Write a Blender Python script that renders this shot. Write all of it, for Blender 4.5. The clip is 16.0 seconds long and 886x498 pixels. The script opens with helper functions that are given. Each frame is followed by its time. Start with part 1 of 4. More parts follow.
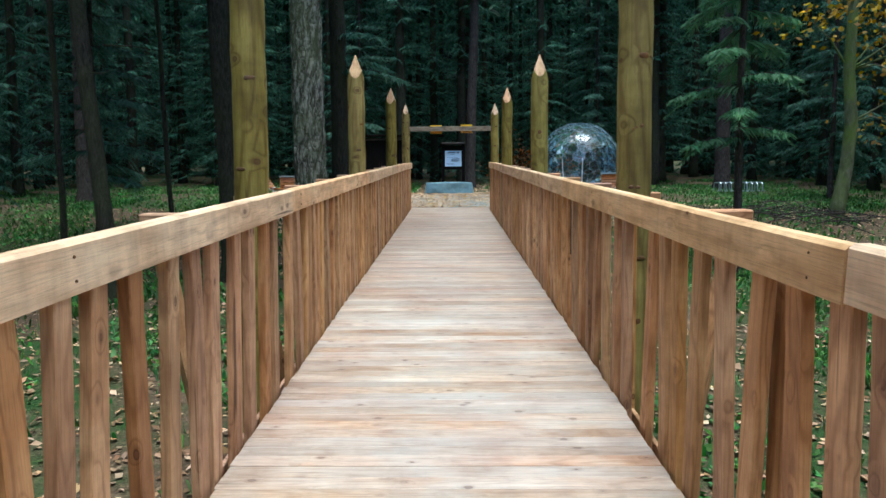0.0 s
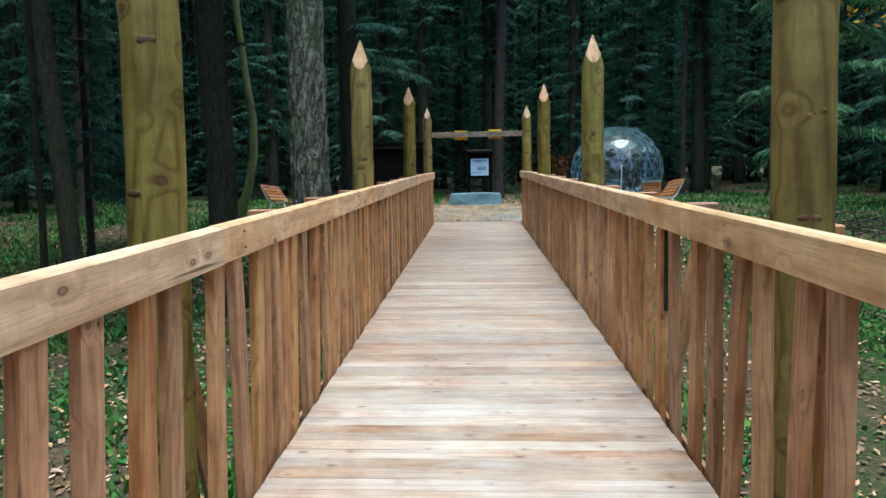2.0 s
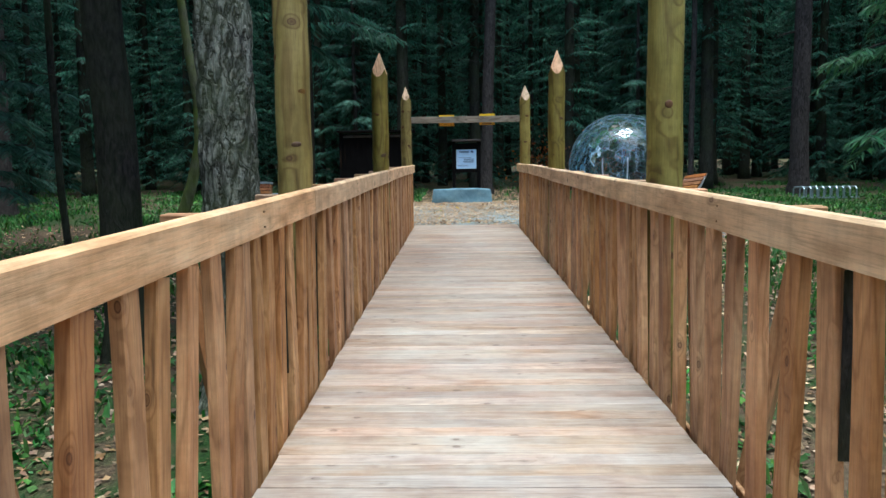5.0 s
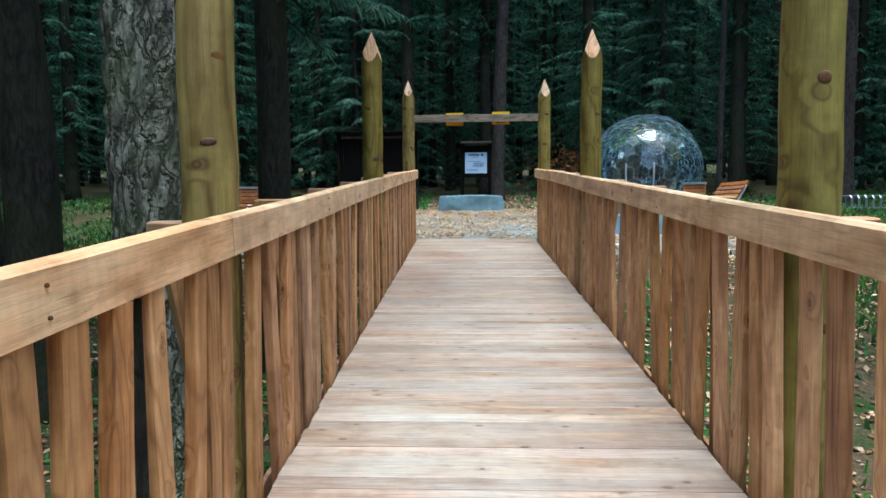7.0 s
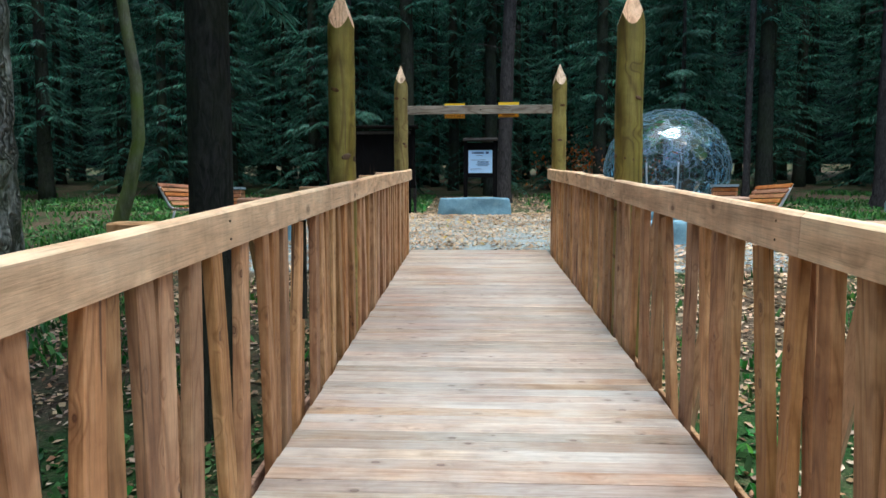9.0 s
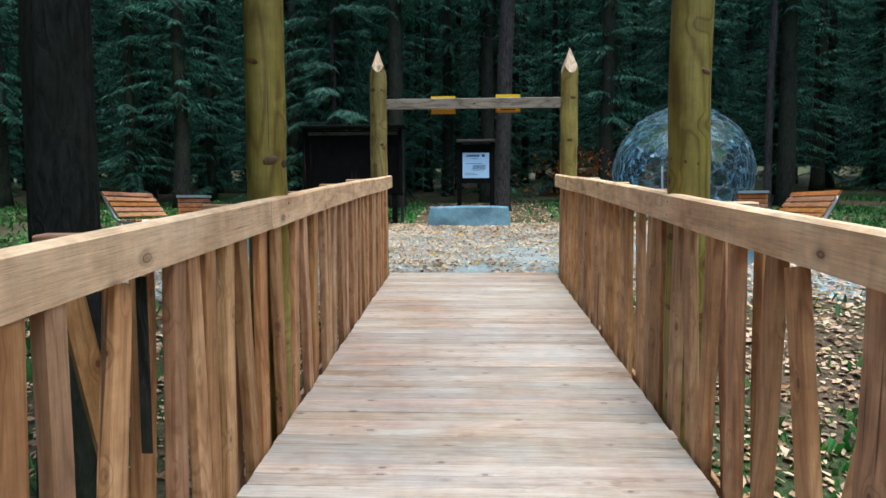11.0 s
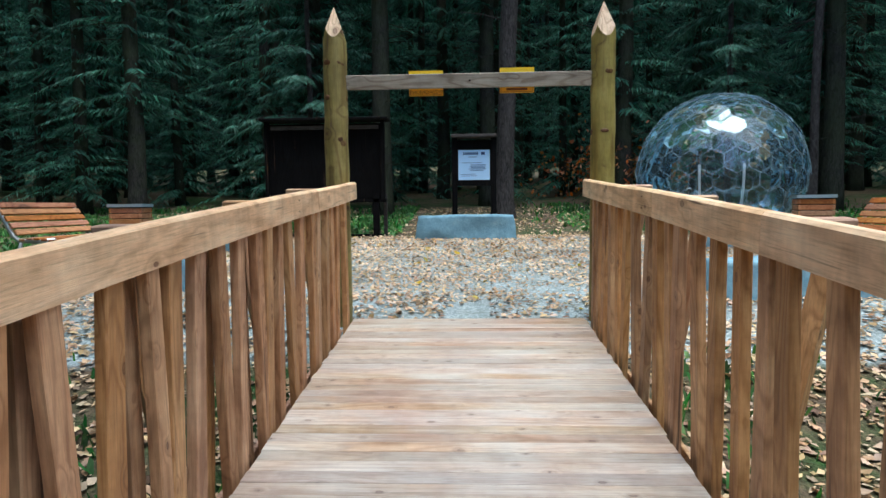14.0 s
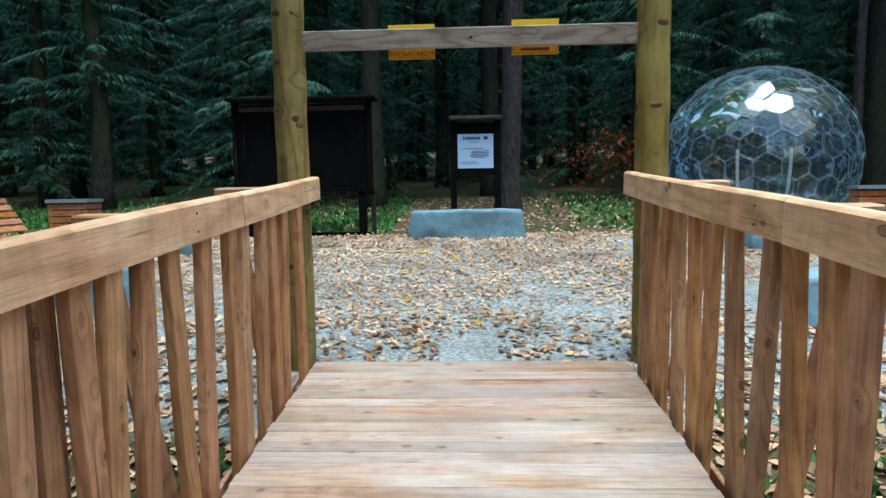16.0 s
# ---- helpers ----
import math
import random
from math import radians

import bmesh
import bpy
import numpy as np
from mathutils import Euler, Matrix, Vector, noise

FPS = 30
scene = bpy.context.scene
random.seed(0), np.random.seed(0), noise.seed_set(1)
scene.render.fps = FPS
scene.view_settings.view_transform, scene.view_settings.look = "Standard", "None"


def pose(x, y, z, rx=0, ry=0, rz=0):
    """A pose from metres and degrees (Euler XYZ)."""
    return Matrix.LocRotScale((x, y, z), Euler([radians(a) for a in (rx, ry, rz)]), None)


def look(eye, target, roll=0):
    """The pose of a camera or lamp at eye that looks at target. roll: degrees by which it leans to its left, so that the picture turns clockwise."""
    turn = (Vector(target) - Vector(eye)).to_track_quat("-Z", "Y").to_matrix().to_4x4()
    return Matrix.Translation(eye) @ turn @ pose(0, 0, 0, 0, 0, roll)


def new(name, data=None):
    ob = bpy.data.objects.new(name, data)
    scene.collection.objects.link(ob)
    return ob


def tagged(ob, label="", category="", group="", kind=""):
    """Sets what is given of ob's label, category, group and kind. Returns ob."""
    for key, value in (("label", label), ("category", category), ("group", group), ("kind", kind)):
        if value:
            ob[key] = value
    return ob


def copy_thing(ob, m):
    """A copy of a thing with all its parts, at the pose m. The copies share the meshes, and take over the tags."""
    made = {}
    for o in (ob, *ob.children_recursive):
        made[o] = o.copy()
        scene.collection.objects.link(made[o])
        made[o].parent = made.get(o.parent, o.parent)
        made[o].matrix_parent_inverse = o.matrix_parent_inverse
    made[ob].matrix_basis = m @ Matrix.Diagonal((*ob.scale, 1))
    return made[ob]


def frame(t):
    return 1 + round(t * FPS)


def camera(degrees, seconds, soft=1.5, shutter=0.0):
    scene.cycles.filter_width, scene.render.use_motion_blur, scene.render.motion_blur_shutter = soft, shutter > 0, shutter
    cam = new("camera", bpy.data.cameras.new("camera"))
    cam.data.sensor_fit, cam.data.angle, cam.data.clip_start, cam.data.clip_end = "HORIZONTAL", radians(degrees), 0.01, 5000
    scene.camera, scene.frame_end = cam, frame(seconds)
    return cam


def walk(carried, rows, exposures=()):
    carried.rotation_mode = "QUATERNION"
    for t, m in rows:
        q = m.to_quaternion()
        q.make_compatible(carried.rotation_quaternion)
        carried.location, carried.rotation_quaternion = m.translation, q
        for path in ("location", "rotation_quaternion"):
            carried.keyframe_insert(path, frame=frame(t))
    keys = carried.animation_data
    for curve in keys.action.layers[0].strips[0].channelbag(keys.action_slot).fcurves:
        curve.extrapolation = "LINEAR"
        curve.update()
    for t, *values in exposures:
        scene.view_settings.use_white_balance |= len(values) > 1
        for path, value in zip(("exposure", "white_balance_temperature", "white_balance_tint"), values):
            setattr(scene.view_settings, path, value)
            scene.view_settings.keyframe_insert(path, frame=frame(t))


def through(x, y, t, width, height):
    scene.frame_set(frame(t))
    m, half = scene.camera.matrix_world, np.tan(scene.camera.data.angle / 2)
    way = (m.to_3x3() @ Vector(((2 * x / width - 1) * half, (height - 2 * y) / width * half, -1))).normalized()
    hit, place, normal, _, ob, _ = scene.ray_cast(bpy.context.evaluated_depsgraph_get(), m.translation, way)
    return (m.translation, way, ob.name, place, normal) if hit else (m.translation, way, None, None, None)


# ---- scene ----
cam = camera(71.4, 16.0)
PATH = [
    (0, (0.034, 0.918, 1.358), (0.006, 2.894, 1.049), -0.47),
    (0.5, (0.026, 1.275, 1.359), (-0.051, 3.250, 1.054), -0.87),
    (1, (0.035, 1.657, 1.356), (-0.060, 3.633, 1.061), -0.74),
    (1.5, (-0.008, 2.073, 1.363), (-0.117, 4.050, 1.079), -1.14),
    (2, (-0.011, 2.519, 1.362), (-0.121, 4.496, 1.080), -1.15),
    (2.5, (-0.067, 2.916, 1.350), (-0.169, 4.893, 1.064), -1.34),
    (3, (-0.063, 3.243, 1.357), (-0.157, 5.218, 1.057), -1.17),
    (3.5, (-0.100, 3.583, 1.349), (-0.172, 5.558, 1.042), -0.87),
    (4, (-0.123, 4.014, 1.334), (-0.175, 5.990, 1.026), -0.88),
    (6.5, (-0.129, 5.938, 1.343), (-0.188, 7.914, 1.039), -0.69),
    (7, (-0.145, 6.300, 1.335), (-0.222, 8.276, 1.037), -0.57),
    (7.5, (-0.113, 6.671, 1.326), (-0.204, 8.648, 1.032), -0.31),
    (8, (-0.121, 7.042, 1.317), (-0.213, 9.018, 1.021), -0.07),
    (8.5, (-0.101, 7.402, 1.322), (-0.197, 9.377, 1.021), -0.13),
    (9, (-0.089, 7.749, 1.328), (-0.183, 9.724, 1.024), -0.32),
    (11.5, (0.001, 9.605, 1.321), (-0.085, 11.583, 1.035), -0.47),
    (12, (0.030, 9.928, 1.322), (-0.066, 11.907, 1.045), -0.84),
    (12.5, (0.038, 10.271, 1.321), (-0.056, 12.250, 1.049), -0.92),
    (13, (0.041, 10.624, 1.342), (-0.054, 12.602, 1.065), -0.82),
    (13.5, (0.063, 10.983, 1.343), (-0.030, 12.960, 1.056), -0.86),
    (14, (0.020, 11.353, 1.334), (-0.067, 13.329, 1.033), -0.84),
    (14.5, (0.046, 11.686, 1.327), (-0.046, 13.659, 1.011), -1.24),
    (15, (0.012, 12.034, 1.308), (-0.074, 14.005, 0.982), -0.95),
    (15.5, (-0.001, 12.361, 1.313), (-0.092, 14.330, 0.974), -0.77),
    (16, (0.015, 12.712, 1.329), (-0.075, 14.680, 0.982), -1.11),
]
SLOPE = 4.6  # the footbridge and the ground climb ahead by this angle
RAMP = pose(0, 0, 0, SLOPE, 0, 0)
walk(cam, [(t, RAMP @ look(eye, target, roll)) for t, eye, target, roll in PATH], exposures=[(0.0, 1.2, 5850, 1), (7.0, 1.3, 5830, 1), (11.5, 1.4, 5770, 1), (16.0, 1.28, 5770, 2)])

# ---- world and light ----
world = bpy.data.worlds.new("forest_sky")
scene.world = world
world.use_nodes = True
wn = world.node_tree
sky = wn.nodes.new("ShaderNodeTexSky")
sky.sky_type, sky.sun_disc = "NISHITA", False
SUN_EL, SUN_AZ = 79.0, 152.0  # degrees; azimuth clockwise from +y
sky.sun_elevation, sky.sun_rotation = radians(SUN_EL), radians(SUN_AZ)
sky.air_density, sky.dust_density = 1.0, 3.0
wn.links.new(sky.outputs[0], wn.nodes["Background"].inputs[0])
wn.nodes["Background"].inputs[1].default_value = 0.15
sun = new("sun", bpy.data.lights.new("sun", "SUN"))
sun.data.energy, sun.data.angle, sun.data.color = 1.5, radians(36), (1.0, 0.95, 0.88)
sun_way = Vector((math.sin(radians(SUN_AZ)) * math.cos(radians(SUN_EL)), math.cos(radians(SUN_AZ)) * math.cos(radians(SUN_EL)), math.sin(radians(SUN_EL))))
sun.matrix_world = look(sun_way * 60, (0, 0, 0))

# ---- helpers of this scene ----
rng = random.Random(11)
nrg = np.random.default_rng(7)


def B(x, y, z=0.0):
    """World place of a point given along the sloping bridge: x across, y along, z off the deck."""
    return RAMP @ Vector((x, y, z))


def smooth(a, b, v):
    u = min(max((v - a) / (b - a), 0.0), 1.0)
    return u * u * (3 - 2 * u)


def ground_z(x, y):
    """Height of the ground off the deck's plane."""
    dip = 0.62 * (1 - smooth(11.0, 17.2, y))
    dip += 0.25 * (1 - smooth(15.0, 18.5, y)) * smooth(3.0, 7.0, -x)
    z = -0.075 - dip + 0.12 * smooth(17.5, 21.0, y)
    z += 0.06 * noise.noise((x * 0.5, y * 0.5, 3.0)) * (1 - 0.8 * smooth(16.5, 17.5, y) * (1 - smooth(2, 5, abs(x))))
    z += 0.35 * noise.noise((x * 0.08, y * 0.08, 9.0)) * smooth(8, 20, math.hypot(x, max(0, y - 14) * 0.8))
    return z


def on_ground(x, y, sink=0.0):
    return B(x, y, ground_z(x, y) - sink)


def mesh_of(name, bm, mats, smooth_shade=False):
    me = bpy.data.meshes.new(name)
    bm.to_mesh(me)
    bm.free()
    for m in mats if isinstance(mats, (list, tuple)) else [mats]:
        me.materials.append(m)
    if smooth_shade:
        me.polygons.foreach_set("use_smooth", [True] * len(me.polygons))
    return me


def part(name, bm, material, parent, label="", smooth_shade=False):
    ob = new(name, mesh_of(name, bm, material, smooth_shade))
    ob.parent = parent
    if label:
        ob["label"] = label
    return ob


def piece(name, me, parent, m):
    ob = new(name, me)
    ob.parent = parent
    ob.matrix_local = m
    return ob


def thing(name, m, label, category, group="", kind=""):
    ob = new(name)
    ob.empty_display_size = 0.1
    ob.matrix_world = m
    return tagged(ob, label, category, group, kind)


def at(v, rz=0.0, rx=0.0, ry=0.0):
    return pose(v[0], v[1], v[2], rx, ry, rz)


def add_box(bm, x0, x1, y0, y1, z0, z1, bevel=0.0):
    g = bmesh.ops.create_cube(bm, size=1.0)
    bmesh.ops.transform(bm, matrix=Matrix.Translation(((x0 + x1) / 2, (y0 + y1) / 2, (z0 + z1) / 2)) @ Matrix.Diagonal((x1 - x0, y1 - y0, z1 - z0, 1)), verts=g["verts"])
    if bevel:
        es = list({e for v in g["verts"] for e in v.link_edges})
        bmesh.ops.bevel(bm, geom=es, offset=bevel, segments=1, affect="EDGES", profile=0.5)


def box(x0, x1, y0, y1, z0, z1, bevel=0.0):
    bm = bmesh.new()
    add_box(bm, x0, x1, y0, y1, z0, z1, bevel)
    return bm


def add_tube(bm, pts, radii, sides=10, squash=None, cap=True):
    """A tube along points, with a radius for each."""
    rings = []
    for i, p in enumerate(pts):
        p = Vector(p)
        d = Vector(pts[min(i + 1, len(pts) - 1)]) - Vector(pts[max(i - 1, 0)])
        q = Vector((0, 0, 1)).rotation_difference(d)
        ring = []
        for k in range(sides):
            a = 2 * math.pi * k / sides
            r = radii[i] * (squash(i, a) if squash else 1)
            ring.append(bm.verts.new(p + q @ Vector((r * math.cos(a), r * math.sin(a), 0))))
        rings.append(ring)
    for a, b in zip(rings, rings[1:]):
        for k in range(sides):
            bm.faces.new((a[k], a[(k + 1) % sides], b[(k + 1) % sides], b[k]))
    if cap:
        bm.faces.new(rings[0][::-1])
        bm.faces.new(rings[-1])


# ---- materials ----
class Nodes:
    """A node material with a Principled shader, wired with few words."""

    def __init__(self, name):
        self.mat = bpy.data.materials.new(name)
        self.mat.use_nodes = True
        self.t = self.mat.node_tree
        self.out = self.t.nodes["Material Output"]
        self.bsdf = self.t.nodes["Principled BSDF"]

    def node(self, kind, **values):
        n = self.t.nodes.new("ShaderNode" + kind)
        for k, v in values.items():
            n.inputs[k.replace("_", " ")].default_value = v
        return n

    def link(self, a, b):
        self.t.links.new(a, b)

    def coords(self, kind="Object", scale=(1, 1, 1), shift=True):
        tc = self.node("TexCoord")
        mp = self.node("Mapping")
        mp.inputs["Scale"].default_value = scale
        self.link(tc.outputs[kind], mp.inputs[0])
        if shift:
            oi = self.node("ObjectInfo")
            cx = self.node("CombineXYZ")
            for i, f in enumerate((37.0, 91.0, 53.0)):
                mu = self.node("Math")
                mu.operation = "MULTIPLY"
                mu.inputs[1].default_value = f
                self.link(oi.outputs["Random"], mu.inputs[0])
                self.link(mu.outputs[0], cx.inputs[i])
            self.link(cx.outputs[0], mp.inputs["Location"])
        return mp.outputs[0]

    def noise(self, co, scale, detail=4.0, rough=0.55, distortion=0.0):
        n = self.node("TexNoise", Scale=scale, Detail=detail, Roughness=rough, Distortion=distortion)
        self.link(co, n.inputs["Vector"])
        return n.outputs["Fac"]

    def ramp(self, fac, stops):
        r = self.node("ValToRGB")
        el = r.color_ramp.elements
        while len(el) < len(stops):
            el.new(0.5)
        for e, (p, c) in zip(el, stops):
            e.position, e.color = p, (*c, 1) if len(c) == 3 else c
        self.link(fac, r.inputs[0])
        return r.outputs[0]

    def mix(self, a, b, fac, blend="MIX"):
        m = self.node("Mix")
        m.data_type, m.blend_type = "RGBA", blend
        for v, i in ((a, 6), (b, 7), (fac, 0)):
            if isinstance(v, (tuple, float, int)):
                m.inputs[i].default_value = (*v, 1) if isinstance(v, tuple) else v
            else:
                self.link(v, m.inputs[i])
        return m.outputs[2]

    def vary(self, colour, hue=0.02, sat=0.2, val=0.25, source="object"):
        """Shift a colour at random from piece to piece."""
        if source == "object":
            r = self.node("ObjectInfo").outputs["Random"]
        else:
            r = self.node("NewGeometry").outputs["Random Per Island"]
        wn_ = self.node("TexWhiteNoise")
        wn_.noise_dimensions = "1D"
        self.link(r, wn_.inputs["W"])
        sp = self.node("SeparateColor")
        self.link(wn_.outputs["Color"], sp.inputs[0])
        hs = self.node("HueSaturation")
        for i, (name, mid, span) in enumerate((("Hue", 0.5, hue), ("Saturation", 1.0, sat), ("Value", 1.0, val))):
            mr = self.node("MapRange")
            mr.inputs["To Min"].default_value, mr.inputs["To Max"].default_value = mid - span, mid + span
            self.link(sp.outputs[i], mr.inputs[0])
            self.link(mr.outputs[0], hs.inputs[name])
        self.link(colour, hs.inputs["Color"])
        return hs.outputs[0]

    def done(self, colour, rough=0.6, bump=None, depth=0.01, strength=0.5, spec=0.4):
        if isinstance(colour, tuple):
            self.bsdf.inputs["Base Color"].default_value = (*colour, 1)
        else:
            self.link(colour, self.bsdf.inputs["Base Color"])
        if isinstance(rough, float):
            self.bsdf.inputs["Roughness"].default_value = rough
        else:
            self.link(rough, self.bsdf.inputs["Roughness"])
        self.bsdf.inputs["Specular IOR Level"].default_value = spec
        if bump is not None:
            b = self.node("Bump", Strength=strength, Distance=depth)
            self.link(bump, b.inputs["Height"])
            self.link(b.outputs[0], self.bsdf.inputs["Normal"])
        return self.mat


def wood(name, dark, mid, light, axis, knot=(0.13, 0.06, 0.03), rough=0.6, hue=0.01, sat=0.15, val=0.2, knots=5.0, knot_size=0.09, rings=16.0, ring_scale=4.5, wear=None, contrast=0.6, spec=0.4, streaks=0.5, stains=False, milled=0.8, knot_stretch=0.55):
    """Sawn wood with its grain along one axis, growth rings, knots and a colour of its own for each piece."""
    m = Nodes(name)

    def stretched(f):
        s = [1.0, 1.0, 1.0]
        s[axis] = f
        return m.coords(scale=tuple(s))

    vor = m.node("TexVoronoi", Scale=knots)
    m.link(stretched(knot_stretch), vor.inputs["Vector"])
    some = m.ramp(m.noise(m.coords(), knots * 0.6, 2), [(0.34, (0, 0, 0)), (0.44, (1, 1, 1))])
    swirl = m.ramp(vor.outputs["Distance"], [(0.0, (0.13, 0.13, 0.13)), (knot_size * 1.2, (0.08, 0.08, 0.08)), (knot_size * 2.4, (0.025, 0.025, 0.025)), (knot_size * 3.2, (0, 0, 0))])
    swirl = m.mix(swirl, some, 1.0, "MULTIPLY")
    body = m.mix(m.noise(stretched(0.14), ring_scale, 2, 0.45), swirl, 1.0, "ADD")
    mul = m.node("Math")
    mul.operation = "MULTIPLY"
    mul.inputs[1].default_value = rings * 6.283
    m.link(body, mul.inputs[0])
    sine = m.node("Math")
    sine.operation = "SINE"
    m.link(mul.outputs[0], sine.inputs[0])
    ring = m.node("MapRange")
    ring.inputs["From Min"].default_value = -1.0
    m.link(sine.outputs[0], ring.inputs[0])
    ring = ring.outputs[0]
    fibre = m.noise(stretched(0.03), 170.0, 4, 0.7)
    blotch = m.noise(stretched(0.35), 5.5, 5, 0.65)
    base = m.ramp(blotch, [(0.28, dark), (0.5, mid), (0.72, light)])
    base = m.mix(base, m.ramp(ring, [(0.0, (0.5, 0.4, 0.32)), (0.16, (0.8, 0.74, 0.69)), (0.4, (1.0, 0.99, 0.98)), (1.0, (1.05, 1.05, 1.04))]), contrast, "MULTIPLY")
    base = m.mix(base, m.ramp(fibre, [(0.32, (0.66, 0.62, 0.58)), (0.5, (1, 1, 1)), (0.7, (1.12, 1.1, 1.08))]), 0.75, "MULTIPLY")
    band = [0.25, 0.25, 0.25]
    band[axis] = 1.0
    mill = m.noise(m.coords(scale=tuple(band)), 7.0, 4, 0.7)
    base = m.mix(base, m.ramp(mill, [(0.3, (0.8, 0.78, 0.76)), (0.5, (1, 1, 1)), (0.7, (1.14, 1.15, 1.16))]), milled, "MULTIPLY")
    check = m.noise(stretched(0.025), 38.0, 2, 0.5)
    base = m.mix(base, (0.09, 0.05, 0.03), m.ramp(check, [(0.26, (0.85, 0.85, 0.85)), (0.31, (0, 0, 0))]))
    if wear:
        patch = m.noise(stretched(0.5), 2.4, 5, 0.65)
        base = m.mix(base, m.mix(wear, m.ramp(fibre, [(0.3, (0.6, 0.58, 0.56)), (0.6, (1.1, 1.1, 1.1))]), 0.8, "MULTIPLY"), m.ramp(patch, [(0.36, (0, 0, 0)), (0.62, (0.85, 0.85, 0.85))]))
    streak = m.noise(stretched(0.02), 46.0, 3, 0.6)
    base = m.mix(base, m.ramp(streak, [(0.3, (0.68, 0.62, 0.58)), (0.45, (0.97, 0.96, 0.95)), (0.55, (1.02, 1.02, 1.02)), (0.72, (1.22, 1.23, 1.24))]), streaks, "MULTIPLY")
    kn = m.ramp(vor.outputs["Distance"], [(0.0, (0.75, 0.75, 0.75)), (knot_size * 0.6, (0.6, 0.6, 0.6)), (knot_size * 0.85, (0.95, 0.95, 0.95)), (knot_size, (0.3, 0.3, 0.3)), (knot_size * 2.2, (0, 0, 0))])
    base = m.mix(base, knot, m.mix(kn, some, 1.0, "MULTIPLY"))
    if stains:
        place = m.node("NewGeometry").outputs["Position"]
        base = m.mix(base, m.ramp(m.noise(place, 1.1, 5, 0.6), [(0.34, (0.92, 0.81, 0.78)), (0.47, (1, 0.98, 0.97)), (0.64, (1.16, 1.19, 1.19))]), 0.9, "MULTIPLY")
        base = m.mix(base, m.ramp(m.noise(place, 7.0, 4, 0.65), [(0.3, (0.8, 0.76, 0.74)), (0.5, (1, 1, 1)), (0.7, (1.1, 1.1, 1.1))]), 0.7, "MULTIPLY")
    base = m.vary(base, hue, sat, val)
    h = m.mix(fibre, ring, 0.4)
    return m.done(base, m.ramp(fibre, [(0.2, (rough - 0.1,) * 3), (0.8, (rough + 0.15,) * 3)]), h, 0.003, 0.6, spec)


DECK_WOOD = wood("deck_larch", (0.29, 0.19, 0.125), (0.42, 0.315, 0.232), (0.52, 0.435, 0.35), 0, wear=(0.45, 0.43, 0.395), rough=0.34, spec=0.6, hue=0.007, sat=0.22, val=0.18, knots=9.5, knot_size=0.1, knot=(0.08, 0.04, 0.025), rings=14.0, contrast=0.4, streaks=0.6, stains=True)
BAR_WOOD = wood("baluster_larch", (0.265, 0.126, 0.056), (0.45, 0.245, 0.116), (0.63, 0.4, 0.215), 2, hue=0.005, sat=0.1, val=0.18, knots=9.0, knot_size=0.1, knot=(0.09, 0.035, 0.018), rings=16.0, contrast=0.5, streaks=0.5)
RAIL_WOOD = wood("rail_larch", (0.54, 0.33, 0.175), (0.79, 0.555, 0.335), (0.92, 0.73, 0.49), 1, hue=0.005, sat=0.1, val=0.07, knots=7.0, knot_size=0.11, knot=(0.16, 0.07, 0.035), rings=9.0, ring_scale=2.2, contrast=0.35, streaks=0.1, milled=1.0)
BRACKET_WOOD = wood("bracket_larch", (0.38, 0.21, 0.12), (0.5, 0.31, 0.19), (0.6, 0.41, 0.27), 0)
POLE_WOOD = wood("treated_pine", (0.12, 0.096, 0.018), (0.222, 0.188, 0.042), (0.335, 0.29, 0.084), 2, knot=(0.075, 0.032, 0.012), rough=0.55, hue=0.012, sat=0.12, val=0.12, knots=4.6, knot_size=0.13, knot_stretch=1.25, rings=13.0, ring_scale=2.6, contrast=0.7)
POLE_KNOT = wood("pole_knot", (0.07, 0.034, 0.012), (0.12, 0.062, 0.022), (0.17, 0.1, 0.035), 2)
CUT_WOOD = wood("fresh_cut_pine", (0.5, 0.3, 0.17), (0.62, 0.42, 0.26), (0.72, 0.53, 0.36), 2)
BAR_GREY = wood("weathered_board", (0.24, 0.22, 0.175), (0.35, 0.325, 0.265), (0.45, 0.42, 0.35), 0, knot=(0.09, 0.06, 0.04))
SLAT_WOOD = wood("bench_slat_oiled", (0.3, 0.12, 0.045), (0.42, 0.19, 0.08), (0.52, 0.26, 0.12), 1, knots=1.0)
DARK_WOOD = wood("dark_stained_wood", (0.003, 0.003, 0.0035), (0.005, 0.005, 0.0055), (0.008, 0.008, 0.0085), 2, knot=(0.005, 0.004, 0.004), rough=0.8, spec=0.06)
GREY_ROOF = wood("grey_roof_board", (0.04, 0.037, 0.037), (0.065, 0.06, 0.06), (0.1, 0.095, 0.09), 0, knot=(0.03, 0.025, 0.025), rough=0.8, spec=0.1)


def plain(name, colour, rough, metal=0.0, scale=30.0, amount=0.15, spec=0.5):
    m = Nodes(name)
    n = m.noise(m.coords(), scale, 4)
    c = m.mix(tuple(v * (1 - amount) for v in colour), tuple(min(1, v * (1 + amount)) for v in colour), n)
    m.bsdf.inputs["Metallic"].default_value = metal
    return m.done(c, rough, n, 0.001, 0.2, spec)


